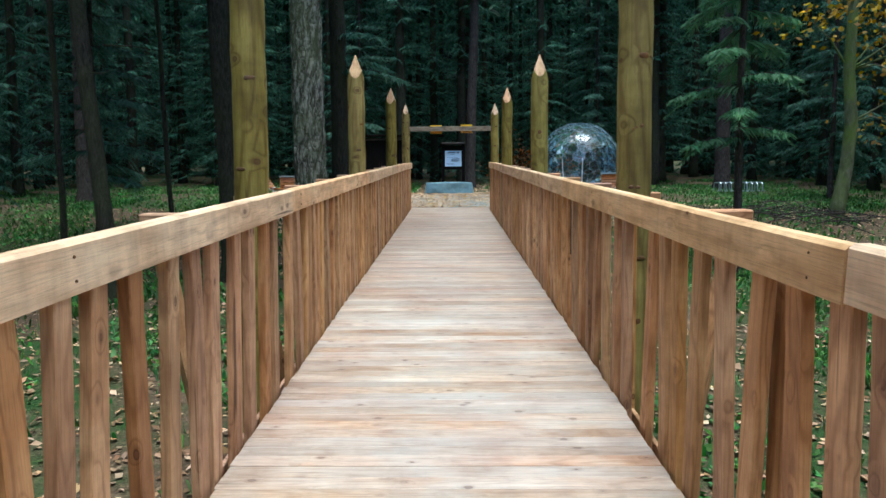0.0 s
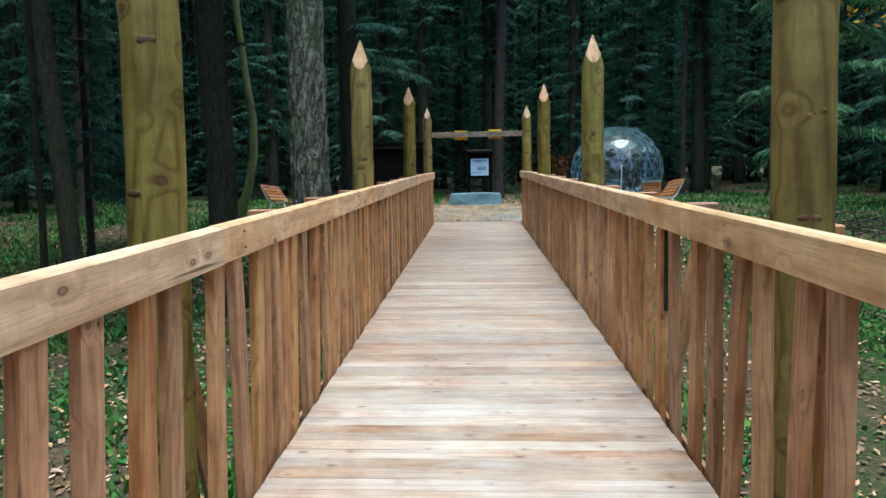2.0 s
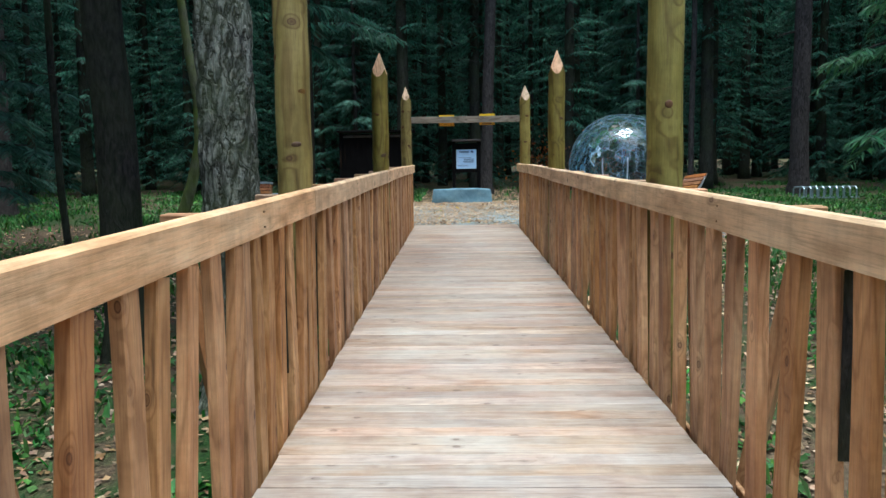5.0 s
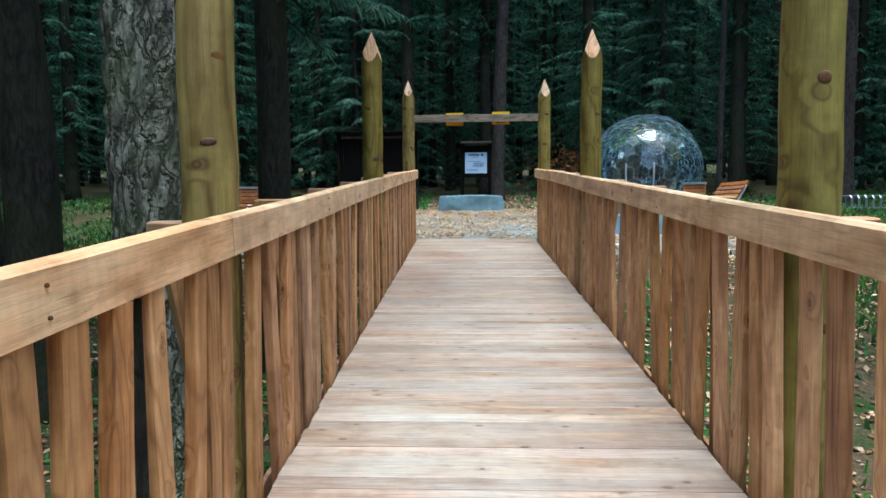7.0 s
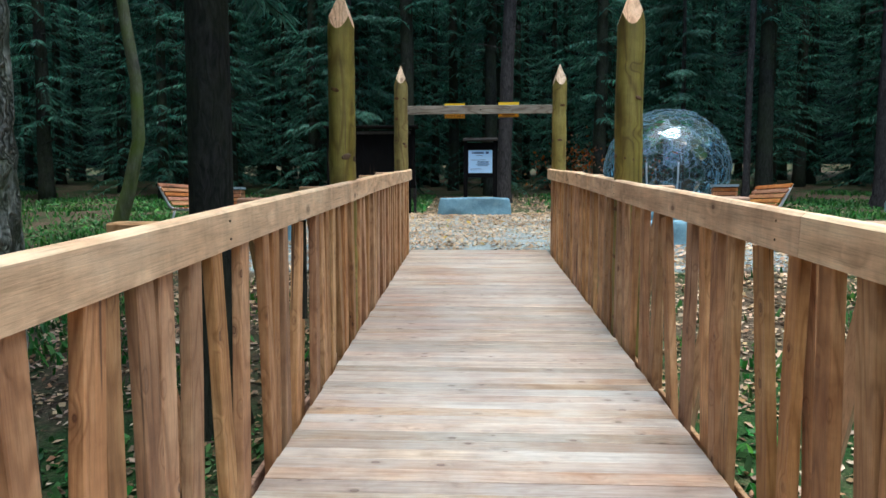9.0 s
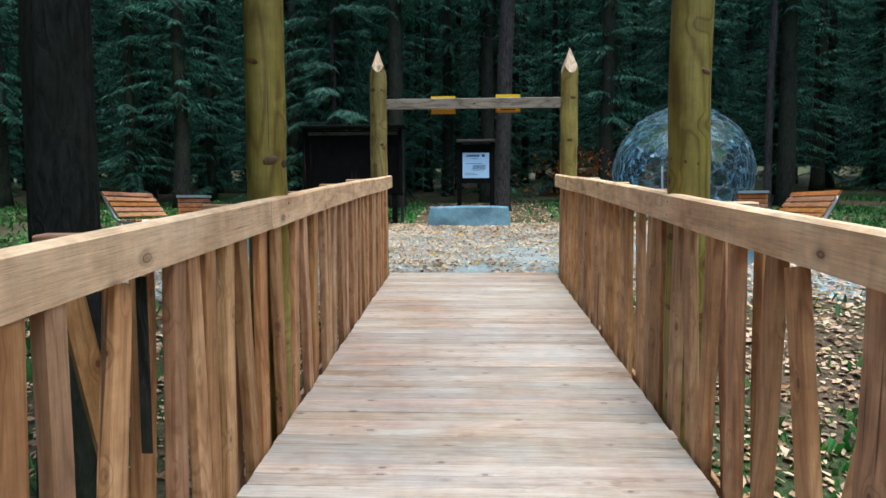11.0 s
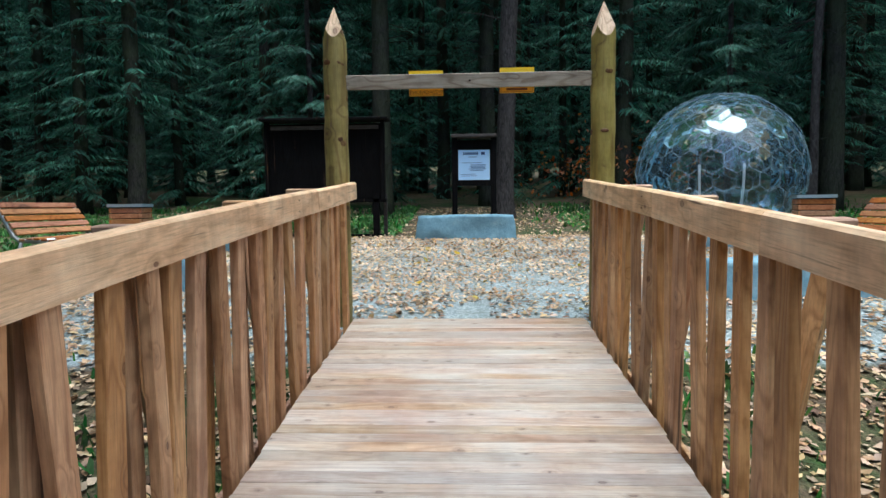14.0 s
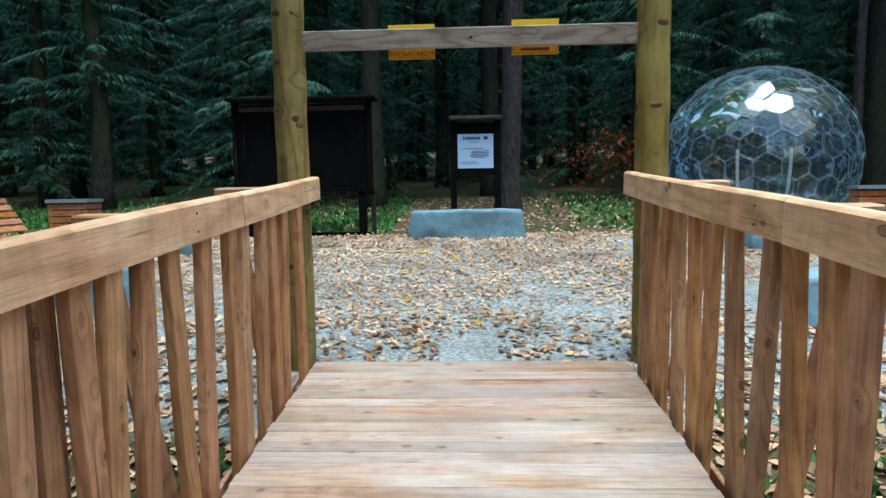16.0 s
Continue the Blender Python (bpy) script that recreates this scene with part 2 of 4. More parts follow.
ALU = plain("cast_aluminium", (0.55, 0.58, 0.6), 0.38, 0.8)
ZINC = plain("galvanised_steel", (0.38, 0.48, 0.56), 0.4, 0.7)
LID = plain("bin_lid_steel", (0.28, 0.37, 0.42), 0.4, 0.3)
YELLOW = plain("yellow_sign_plastic", (0.85, 0.42, 0.015), 0.5)
YELLOW_TOP = plain("yellow_sign_edge", (0.95, 0.62, 0.02), 0.5)
INK = plain("sign_ink", (0.16, 0.05, 0.01), 0.6)
PAPER = plain("poster_paper", (0.5, 0.72, 0.97), 0.4, amount=0.03)
PRINT = plain("poster_print", (0.1, 0.16, 0.3), 0.6)
PRINT_DARK = plain("poster_badge", (0.03, 0.05, 0.16), 0.6)


def bark_material(name, dark, light, moss, moss_amount, scale=9.0, depth=0.03, cells=0.0):
    m = Nodes(name)
    co = m.coords(scale=(1, 1, 0.28))
    ridge = m.noise(co, scale, 5, 0.6, 1.4)
    plates = m.ramp(ridge, [(0.36, (0.06, 0.06, 0.06)), (0.47, (0.5, 0.5, 0.5)), (0.62, (1, 1, 1))])
    fine = m.noise(co, 40.0, 6, 0.7)
    if cells:
        vo = m.node("TexVoronoi", Scale=cells)
        vo.feature = "DISTANCE_TO_EDGE"
        m.link(m.mix(m.coords(scale=(1, 1, 0.22)), m.noise(m.coords(scale=(1, 1, 0.6)), 7.0, 4, 0.6), 0.3, "ADD"), vo.inputs["Vector"])
        plates = m.mix(m.ramp(vo.outputs["Distance"], [(0.0, (0.03, 0.03, 0.03)), (0.1, (0.5, 0.5, 0.5)), (0.3, (1, 1, 1))]), m.ramp(ridge, [(0.34, (0.15, 0.15, 0.15)), (0.54, (1, 1, 1))]), 1.0, "MULTIPLY")
    col = m.mix(dark, light, m.mix(plates, m.ramp(fine, [(0.36, (0.22, 0.22, 0.22)), (0.64, (1, 1, 1))]), 0.85, "MULTIPLY"))
    big = m.noise(m.coords(), 1.6, 4, 0.6)
    col = m.mix(col, moss, m.ramp(big, [(0.5 - 0.25 * moss_amount, (0, 0, 0)), (0.75, (moss_amount,) * 3)]))
    col = m.vary(col, 0.01, 0.1, 0.15)
    return m.done(col, 0.9, m.mix(plates, fine, 0.3), depth, 0.9, 0.15)


BARK_PINE = bark_material("scaly_bark", (0.016, 0.016, 0.015), (0.5, 0.53, 0.48), (0.13, 0.18, 0.08), 0.55, 8.0, 0.04, 10.0)
BARK_SPRUCE = bark_material("spruce_bark", (0.012, 0.012, 0.012), (0.06, 0.056, 0.05), (0.05, 0.065, 0.03), 0.7, 18.0, 0.012)
BARK_RED = bark_material("reddish_spruce_bark", (0.018, 0.016, 0.016), (0.095, 0.085, 0.083), (0.06, 0.058, 0.05), 0.3, 16.0, 0.012)
BARK_BEECH = bark_material("mossy_smooth_bark", (0.04, 0.04, 0.035), (0.17, 0.17, 0.15), (0.11, 0.18, 0.025), 0.9, 5.0, 0.006)


def leaf_material(name, dark, light, hue=0.02, val=0.35, gloss=0.6, through=0.25, clump=2.2):
    m = Nodes(name)
    n = m.noise(m.coords(), clump, 3)
    col = m.vary(m.ramp(n, [(0.36, dark), (0.64, light)]), hue, 0.2, val, "island")
    m.done(col, gloss, spec=0.15)
    tr = m.node("BsdfTranslucent")
    m.link(col, tr.inputs["Color"])
    mx = m.node("MixShader")
    mx.inputs[0].default_value = through
    m.link(m.bsdf.outputs[0], mx.inputs[1])
    m.link(tr.outputs[0], mx.inputs[2])
    m.link(mx.outputs[0], m.out.inputs["Surface"])
    return m.mat


# dark and light clumps by noise stand in for shaded and lit boughs
NEEDLES = leaf_material("spruce_needles", (0.018, 0.058, 0.042), (0.09, 0.235, 0.165), val=0.7, through=0.42, clump=1.1)
NEEDLES_PALE = leaf_material("pale_spruce_needles", (0.03, 0.085, 0.06), (0.1, 0.22, 0.165), val=0.5, through=0.35)
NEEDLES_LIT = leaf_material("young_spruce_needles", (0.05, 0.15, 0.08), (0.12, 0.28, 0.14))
YELLOW_LEAF = leaf_material("yellowing_leaves", (0.2, 0.16, 0.02), (0.42, 0.28, 0.03), 0.03, 0.3)
RUST_LEAF = leaf_material("rusty_beech_leaves", (0.22, 0.07, 0.025), (0.4, 0.17, 0.06), 0.02, 0.3)
GRASS = leaf_material("forest_grass", (0.036, 0.112, 0.03), (0.1, 0.25, 0.068), 0.03, 0.4)
LITTER_BROWN = leaf_material("old_brown_leaves", (0.13, 0.085, 0.05), (0.3, 0.2, 0.12), 0.02, 0.4, 0.8, 0.05)
LITTER = leaf_material("fallen_leaves", (0.32, 0.21, 0.12), (0.6, 0.45, 0.3), 0.02, 0.38, 0.7, 0.1)


def ground_material():
    """Forest soil with moss and litter; grey gravel on the yard past the bridge."""
    m = Nodes("forest_ground")
    co = m.coords(shift=False)
    big = m.noise(co, 0.45, 5, 0.6)
    mid = m.noise(co, 3.0, 5, 0.65)
    fine = m.noise(co, 26.0, 5, 0.7)
    soil = m.ramp(fine, [(0.25, (0.03, 0.022, 0.014)), (0.5, (0.085, 0.062, 0.04)), (0.75, (0.19, 0.14, 0.09))])
    moss = m.ramp(fine, [(0.25, (0.008, 0.02, 0.006)), (0.55, (0.022, 0.06, 0.014)), (0.8, (0.06, 0.12, 0.03))])
    soil = m.mix(soil, moss, m.ramp(m.mix(big, mid, 0.4), [(0.45, (0, 0, 0)), (0.58, (1, 1, 1))]))
    st = m.node("TexVoronoi", Scale=55.0)
    m.link(co, st.inputs["Vector"])
    sr = m.node("SeparateColor")
    m.link(st.outputs["Color"], sr.inputs[0])
    stones = m.ramp(sr.outputs[0], [(0.0, (0.17, 0.21, 0.215)), (0.5, (0.25, 0.305, 0.315)), (0.95, (0.38, 0.44, 0.45))])
    stones = m.mix(stones, m.ramp(mid, [(0.35, (0.7, 0.68, 0.64)), (0.65, (1.1, 1.1, 1.1))]), 0.8, "MULTIPLY")
    sep = m.node("SeparateXYZ")
    tc = m.node("TexCoord")
    m.link(tc.outputs["Object"], sep.inputs[0])

    def band(axis, lo, hi, soft):
        a = m.node("MapRange")
        a.interpolation_type = "SMOOTHSTEP"
        a.inputs["From Min"].default_value, a.inputs["From Max"].default_value = lo - soft, lo + soft
        m.link(sep.outputs[axis], a.inputs[0])
        b = m.node("MapRange")
        b.interpolation_type = "SMOOTHSTEP"
        b.inputs["From Min"].default_value, b.inputs["From Max"].default_value = hi - soft, hi + soft
        b.inputs["To Min"].default_value, b.inputs["To Max"].default_value = 1.0, 0.0
        m.link(sep.outputs[axis], b.inputs[0])
        x = m.node("Math")
        x.operation = "MULTIPLY"
        m.link(a.outputs[0], x.inputs[0])
        m.link(b.outputs[0], x.inputs[1])
        return x.outputs[0]

    yard = m.mix(band(1, 15.7, 21.0, 0.4), band(0, -4.9, 5.6, 0.9), 1.0, "MULTIPLY")
    edge = m.mix(yard, m.ramp(mid, [(0.3, (0.2, 0.2, 0.2)), (0.7, (1, 1, 1))]), 0.35, "MULTIPLY")
    col = m.mix(soil, stones, m.ramp(edge, [(0.25, (0, 0, 0)), (0.55, (1, 1, 1))]))
    return m.done(col, 0.9, m.mix(fine, st.outputs["Distance"], 0.5), 0.02, 0.7, 0.2)


GROUND = ground_material()


def stone_material():
    m = Nodes("blue_grey_stone")
    co = m.coords()
    a = m.noise(co, 3.0, 6, 0.65, 0.6)
    b = m.noise(co, 30.0, 5, 0.7)
    c = m.ramp(a, [(0.3, (0.12, 0.23, 0.3)), (0.55, (0.2, 0.36, 0.46)), (0.75, (0.32, 0.46, 0.52))])
    c = m.mix(c, m.ramp(b, [(0.3, (0.75, 0.75, 0.75)), (0.7, (1.12, 1.12, 1.1))]), 0.7, "MULTIPLY")
    return m.done(c, 0.8, m.mix(a, b, 0.5), 0.02, 0.7, 0.25)


STONE = stone_material()
def dome_material():
    """Thin clear sheet: see-through, with a gloss that grows towards the edge."""
    m = Nodes("clear_polycarbonate")
    tr = m.node("BsdfTransparent")
    tr.inputs["Color"].default_value = (0.92, 0.95, 0.97, 1)
    gl = m.node("BsdfGlossy", Roughness=0.02)
    gl.inputs["Color"].default_value = (0.72, 0.9, 1.0, 1)
    fr = m.node("Fresnel", IOR=1.85)
    mx = m.node("MixShader")
    m.link(fr.outputs[0], mx.inputs[0])
    m.link(tr.outputs[0], mx.inputs[1])
    m.link(gl.outputs[0], mx.inputs[2])
    df = m.node("BsdfDiffuse")
    df.inputs["Color"].default_value = (0.62, 0.75, 0.82, 1)
    haze = m.node("MixShader")
    m.link(m.ramp(m.noise(m.coords(), 9.0, 5, 0.7), [(0.4, (0.008, 0.008, 0.008)), (0.75, (0.04, 0.04, 0.04))]), haze.inputs[0])
    m.link(mx.outputs[0], haze.inputs[1])
    m.link(df.outputs[0], haze.inputs[2])
    m.link(haze.outputs[0], m.out.inputs["Surface"])
    return m.mat


CLEAR = dome_material()
SEAM = plain("dome_seam_plastic", (0.3, 0.43, 0.52), 0.2)
WHITE_FRAME = plain("white_dome_frame", (0.75, 0.8, 0.85), 0.4)


def far_material():
    """Distant forest: dim trunks and boughs, their deep shade put into near-black colour."""
    m = Nodes("distant_forest")
    co = m.coords(shift=False, scale=(1, 1, 0.1))
    t = m.noise(co, 1.1, 4, 0.6)
    g = m.noise(m.coords(shift=False), 0.7, 6, 0.7)
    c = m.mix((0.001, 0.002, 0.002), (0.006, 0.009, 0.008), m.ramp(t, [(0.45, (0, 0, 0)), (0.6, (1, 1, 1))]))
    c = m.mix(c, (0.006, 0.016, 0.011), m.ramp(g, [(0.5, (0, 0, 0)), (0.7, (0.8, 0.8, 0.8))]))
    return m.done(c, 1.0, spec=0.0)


FAR = far_material()

# ---- ground ----
def build_ground():
    xs = np.unique(np.concatenate([np.linspace(-260, -30, 12), np.linspace(-30, -8, 30), np.linspace(-8, 8, 65), np.linspace(8, 30, 30), np.linspace(30, 260, 12)]))
    ys = np.unique(np.concatenate([np.linspace(-220, -20, 10), np.linspace(-20, 0, 24), np.linspace(0, 26, 100), np.linspace(26, 50, 30), np.linspace(50, 300, 12)]))
    verts = [(x, y, ground_z(x, y)) for y in ys for x in xs]
    n = len(xs)
    faces = [(j * n + i, j * n + i + 1, (j + 1) * n + i + 1, (j + 1) * n + i) for j in range(len(ys) - 1) for i in range(n - 1)]
    me = bpy.data.meshes.new("ground")
    me.from_pydata(verts, [], faces)
    me.materials.append(GROUND)
    me.polygons.foreach_set("use_smooth", [True] * len(me.polygons))
    ob = new("ground", me)
    ob.matrix_world = RAMP
    tagged(ob, "forest floor with moss, litter and a gravel yard", "ground", kind="structure")


build_ground()


def build_backdrop():
    bm = bmesh.new()
    n = 72
    low, high = [], []
    for k in range(n):
        a = 2 * math.pi * k / n
        x, y = 70 * math.cos(a), 15 + 70 * math.sin(a)
        v = on_ground(x, y, 2)
        low.append(bm.verts.new(v))
        high.append(bm.verts.new((v.x, v.y, v.z + 27 + 1.5 * math.sin(k * 2.3))))
    for k in range(n):
        bm.faces.new((low[k], low[(k + 1) % n], high[(k + 1) % n], high[k]))
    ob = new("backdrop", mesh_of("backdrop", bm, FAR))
    tagged(ob, "wall of distant forest painted dark with its shade", "forest", kind="structure")


build_backdrop()

# ---- trees ----
def add_soup(name, verts, faces, mat):
    me = bpy.data.meshes.new(name)
    me.from_pydata([tuple(v) for v in verts], [], faces)
    me.materials.append(mat)
    return me


def spray(out, base, way, length, side, droop, tw, wid, step):
    """One bough: needle twigs to both sides of a drooping line, each a slim bent blade."""
    V, F = out
    d = np.array(way, float)
    d /= np.linalg.norm(d)
    s = np.cross(d, (0, 0, 1.0))
    s /= np.linalg.norm(s) + 1e-9
    n = max(4, int(length / step))
    for i in range(n):
        u = (i + nrg.random()) / n
        p = np.array(base) + d * length * u + np.array((0, 0, -droop * u * u * length))
        tl = tw * (1.15 - 0.75 * u) * (0.6 + 0.6 * nrg.random())
        for sg in (-1, 1):
            w = s * sg * (0.75 + 0.3 * nrg.random()) + d * (0.55 + 0.3 * nrg.random())
            w /= np.linalg.norm(w)
            w = w + np.array((0, 0, -0.35 - 0.45 * nrg.random()))
            across = np.cross(w, (nrg.normal() * 0.5, nrg.normal() * 0.5, 1.0))
            across /= np.linalg.norm(across) + 1e-9
            k = len(V)
            mid = p + w * tl * 0.5
            V += [p, mid + across * wid * tl, p + w * tl + np.array((0, 0, -0.12 * tl)), mid - across * wid * tl]
            F.append((k, k + 1, k + 2, k + 3))


def spruce_crown(height, low, reach, rings, boughs, tw, wid, step, gap=0.0):
    V, F = [], []
    for r in range(rings):
        u = r / (rings - 1)
        z = low + (height - low) * u ** 1.15
        span = reach * (1 - u) ** 0.75 * (0.75 + 0.25 * min(1, u * 6))
        for b in range(boughs):
            if nrg.random() < gap:
                continue
            a = 2 * math.pi * (b + nrg.random() * 0.9) / boughs + r * 1.7
            # above 8.5 m longer boughs and bigger blades are added to shade the floor
            L = max(0.35, span * (0.5 + 0.7 * nrg.random()) * (1.1 if z > 8.5 else 1.0))
            spray((V, F), (0, 0, z + nrg.normal() * 0.12), (math.cos(a), math.sin(a), 0.12 - 0.2 * nrg.random()), L, 1, 0.18 + 0.2 * nrg.random(), tw * (2.6 if z > 8.5 else 1.0), wid * (1.8 if z > 8.5 else 1.0), step * (3.0 if z > 8.5 else 1.0))
    return V, F


def trunk_bmesh(height, r0, r1, lean=(0, 0), wobble=0.03, flare=0.35, sides=12, steps=9, seed=1, ridges=0.0):
    rr = random.Random(seed)
    bm = bmesh.new()
    pts, rad = [], []
    for i in range(steps):
        u = (i / (steps - 1)) ** 1.6
        z = -0.25 + (height + 0.25) * u
        pts.append((lean[0] * z + wobble * rr.uniform(-1, 1) * min(1, z), lean[1] * z + wobble * rr.uniform(-1, 1) * min(1, z), z))
        rad.append(r0 + (r1 - r0) * u + flare * r0 * math.exp(-max(z, 0) * 4.0))
    ph = [rr.uniform(0, 6.28) for _ in range(steps)]
    add_tube(bm, pts, rad, sides, (lambda i, a: 1 + ridges * math.sin(5 * a + ph[i] * 0.3) + ridges * 0.6 * rr.uniform(-1, 1)) if ridges else (lambda i, a: 1 + 0.03 * math.sin(3 * a + ph[0]) + 0.12 * math.exp(-max(pts[i][2], 0) * 5) * math.sin(5 * a + ph[1])))
    return bm


def dead_branches(bm, height, n, seed, reach=1.2, z0=1.2):
    rr = random.Random(seed)
    for _ in range(n):
        z = rr.uniform(z0, height)
        a = rr.uniform(0, 6.28)
        L = reach * rr.uniform(0.35, 1)
        d = Vector((math.cos(a), math.sin(a), rr.uniform(-0.15, 0.35)))
        p = Vector((0, 0, z))
        pts = [p, p + d * L * 0.5 + Vector((0, 0, -0.03 * L)), p + d * L + Vector((rr.uniform(-0.1, 0.1), rr.uniform(-0.1, 0.1), -0.12 * L))]
        add_tube(bm, pts, [0.014, 0.009, 0.004], 4, cap=False)


def make_tree(name, place, trunk_bm, bark, crown, leaf, label, category, group="", rz=0.0):
    t = thing(name, at(place, rz), label, category, group)
    part("trunk", trunk_bm, bark, t, smooth_shade=True)
    if crown:
        c = new("crown", add_soup("crown", crown[0], crown[1], leaf))
        c.parent = t
    return t


# spruces of the wood, five grown shapes repeated
WOOD = []
for k, (h, low, reach, rings, boughs, gap, r0) in enumerate([(17, 0.7, 2.6, 26, 6, 0.1, 0.17), (19, 2.4, 2.5, 24, 6, 0.18, 0.2), (15, 0.3, 2.3, 26, 6, 0.08, 0.13), (20, 5.0, 2.9, 22, 6, 0.1, 0.22), (13, 1.2, 2.0, 22, 6, 0.25, 0.1)]):
    tb = trunk_bmesh(h, r0, 0.03, seed=20 + k, sides=9, wobble=0.04)
    dead_branches(tb, 6.5, 26, 40 + k, 1.3, 0.9)
    WOOD.append((tb, spruce_crown(h, low, reach, rings, boughs, 0.26, 0.085, 0.05, gap + 0.08)))


def clear_of(x, y):
    """Whether a forest tree may stand here: off the bridge, the yard and the open verge."""
    if -6.5 < x < 8.0 and -5.5 < y < 24.4:
        return False
    if -13.5 < x < 13.5 and 3 < y < 24.4:
        return False
    return True


spots = []
tries = 0
while len(spots) < 370 and tries < 40000:
    tries += 1
    u = rng.random()
    if u < 0.55:
        x, y = rng.uniform(-26, 30), rng.uniform(24.5, 46)
    elif u < 0.75:
        x, y = rng.uniform(-26, -6.5), rng.uniform(-6, 26)
    elif u < 0.88:
        x, y = rng.uniform(8, 28), rng.uniform(-2, 28)
    else:
        # unseen spruces behind the bridge's start, added to block light from behind
        x, y = rng.uniform(-12, 12), rng.uniform(-18, -5.6)
    if abs(x - 0.7) < 1.0 and y < 27:
        continue
    if clear_of(x, y) and all((x - a) ** 2 + (y - b) ** 2 > 3.0 for a, b in spots):
        spots.append((x, y))
models = {}
for i, (x, y) in enumerate(spots):
    k = rng.choice([0, 0, 1, 1, 2, 3, 3, 4])
    if y <= 26.5 and abs(x) > 13:
        k = rng.choice([0, 2, 1, 0, 3])
    elif 26.5 < y < 38 and (y > 29 or abs(x - 1) > 3):
        k = rng.choice([0, 2, 2, 0, 0, 1])
    elif abs(x) < 9 and 0 < y <= 26.5 and k in (0, 2):
        k = 1
    place = on_ground(x, y)
    rz = rng.uniform(0, 360)
    if k not in models:
        models[k] = make_tree("spruce_tree", place, WOOD[k][0], BARK_SPRUCE, WOOD[k][1], NEEDLES, "tall dark green spruce with drooping boughs on the forest floor", "tree", "spruces of the forest", rz)
    else:
        copy_thing(models[k], at(place, rz))
for k in range(5):
    if k not in models:
        WOOD[k][0].free()

# bare lower trunks of tall trees near the bridge: place, radii, lean, bark
big = trunk_bmesh(15, 0.245, 0.15, seed=5, sides=72, steps=190, wobble=0.0, flare=0.5, lean=(-0.01, 0.0))
for v in big.verts:
    c = v.co
    q = c + 0.05 * noise.noise_vector(c * 6)
    d = noise.voronoi((q.x * 12.0, q.y * 12.0, q.z * 4.2))[0]
    crack = min(1.0, (d[1] - d[0]) * 2.6)
    k = 0.91 + 0.11 * crack + 0.05 * noise.noise((c.x * 9, c.y * 9, c.z * 5))
    v.co = Vector((-0.01 * c.z + (c.x + 0.01 * c.z) * k, c.y * k, c.z))
make_tree("pine_tree", on_ground(-1.98, 9.75), big, BARK_PINE, spruce_crown(17, 9, 2.4, 14, 6, 0.45, 0.12, 0.14), NEEDLES, "thick old conifer trunk with deeply scaled grey bark", "tree")
TALL = [
    (-1.95, 11.98, 0.16, (-0.005, 0), BARK_SPRUCE, "dark straight spruce trunk with rough brown bark", 31),
    (-3.54, 10.93, 0.205, (-0.035, 0), BARK_SPRUCE, "dark mossy spruce trunk standing beside the bridge", 32),
    (-4.98, 9.8, 0.12, (-0.085, 0), BARK_SPRUCE, "slender dark trunk leaning a little over the verge", 33),
    (-5.6, 13.2, 0.05, (-0.03, 0), BARK_SPRUCE, "thin dark sapling trunk in the undergrowth", 34),
    (-7.4, 12.5, 0.06, (-0.01, 0), BARK_SPRUCE, "thin dark sapling trunk in the undergrowth", 35),
    (-10.9, 19.2, 0.2, (0.0, 0), BARK_RED, "pale grey conifer trunk at the wood's edge", 36),
    (0.72, 24.1, 0.19, (0.03, 0), BARK_RED, "reddish grey spruce trunk behind the notice board", 37),
    (7.2, 24.6, 0.09, (0.01, 0), BARK_RED, "slim pale trunk behind the dome", 38),
    (9.3, 22.2, 0.24, (0.0, 0), BARK_RED, "stout conifer trunk at the edge of the clearing", 39),
]
for x, y, r, lean, bark, label, seed in TALL:
    tb = trunk_bmesh(15, r, r * 0.6, lean=lean, seed=seed, sides=16, steps=16, wobble=0.02, flare=0.45)
    dead_branches(tb, 8, 14, seed + 100, 1.1, 3.0)
    crown = spruce_crown(17, 7.5, 2.2, 14, 6, 0.45, 0.12, 0.13, 0.1)
    if seed == 31:  # low boughs reaching out towards the bridge
        for z, a, L in ((3.5, -18, 1.35), (3.75, 25, 1.1), (4.1, -40, 1.2), (3.3, 60, 0.8)):
            w = np.array((math.cos(radians(a)), math.sin(radians(a)), 0.05))
            spray(crown, (0, 0, z), w, L, 1, 0.3, 0.2, 0.07, 0.022)
            add_tube(tb, [(0, 0, z), tuple(np.array((0, 0, z - 0.07 * L)) + w * L * 0.5), tuple(np.array((0, 0, z - 0.3 * L)) + w * L)], [0.014, 0.009, 0.004], 4, cap=False)
            for u in (0.4, 0.6, 0.8):
                for sg in (-1, 1):
                    b = radians(a + 40 * sg)
                    spray(crown, np.array((0, 0, z - 0.3 * u * u * L)) + w * L * u, (math.cos(b), math.sin(b), -0.1), L * 0.4 * (1.2 - u), 1, 0.3, 0.16, 0.08, 0.022)
    make_tree("spruce_tree", on_ground(x, y), tb, bark, crown, NEEDLES, label, "tree")


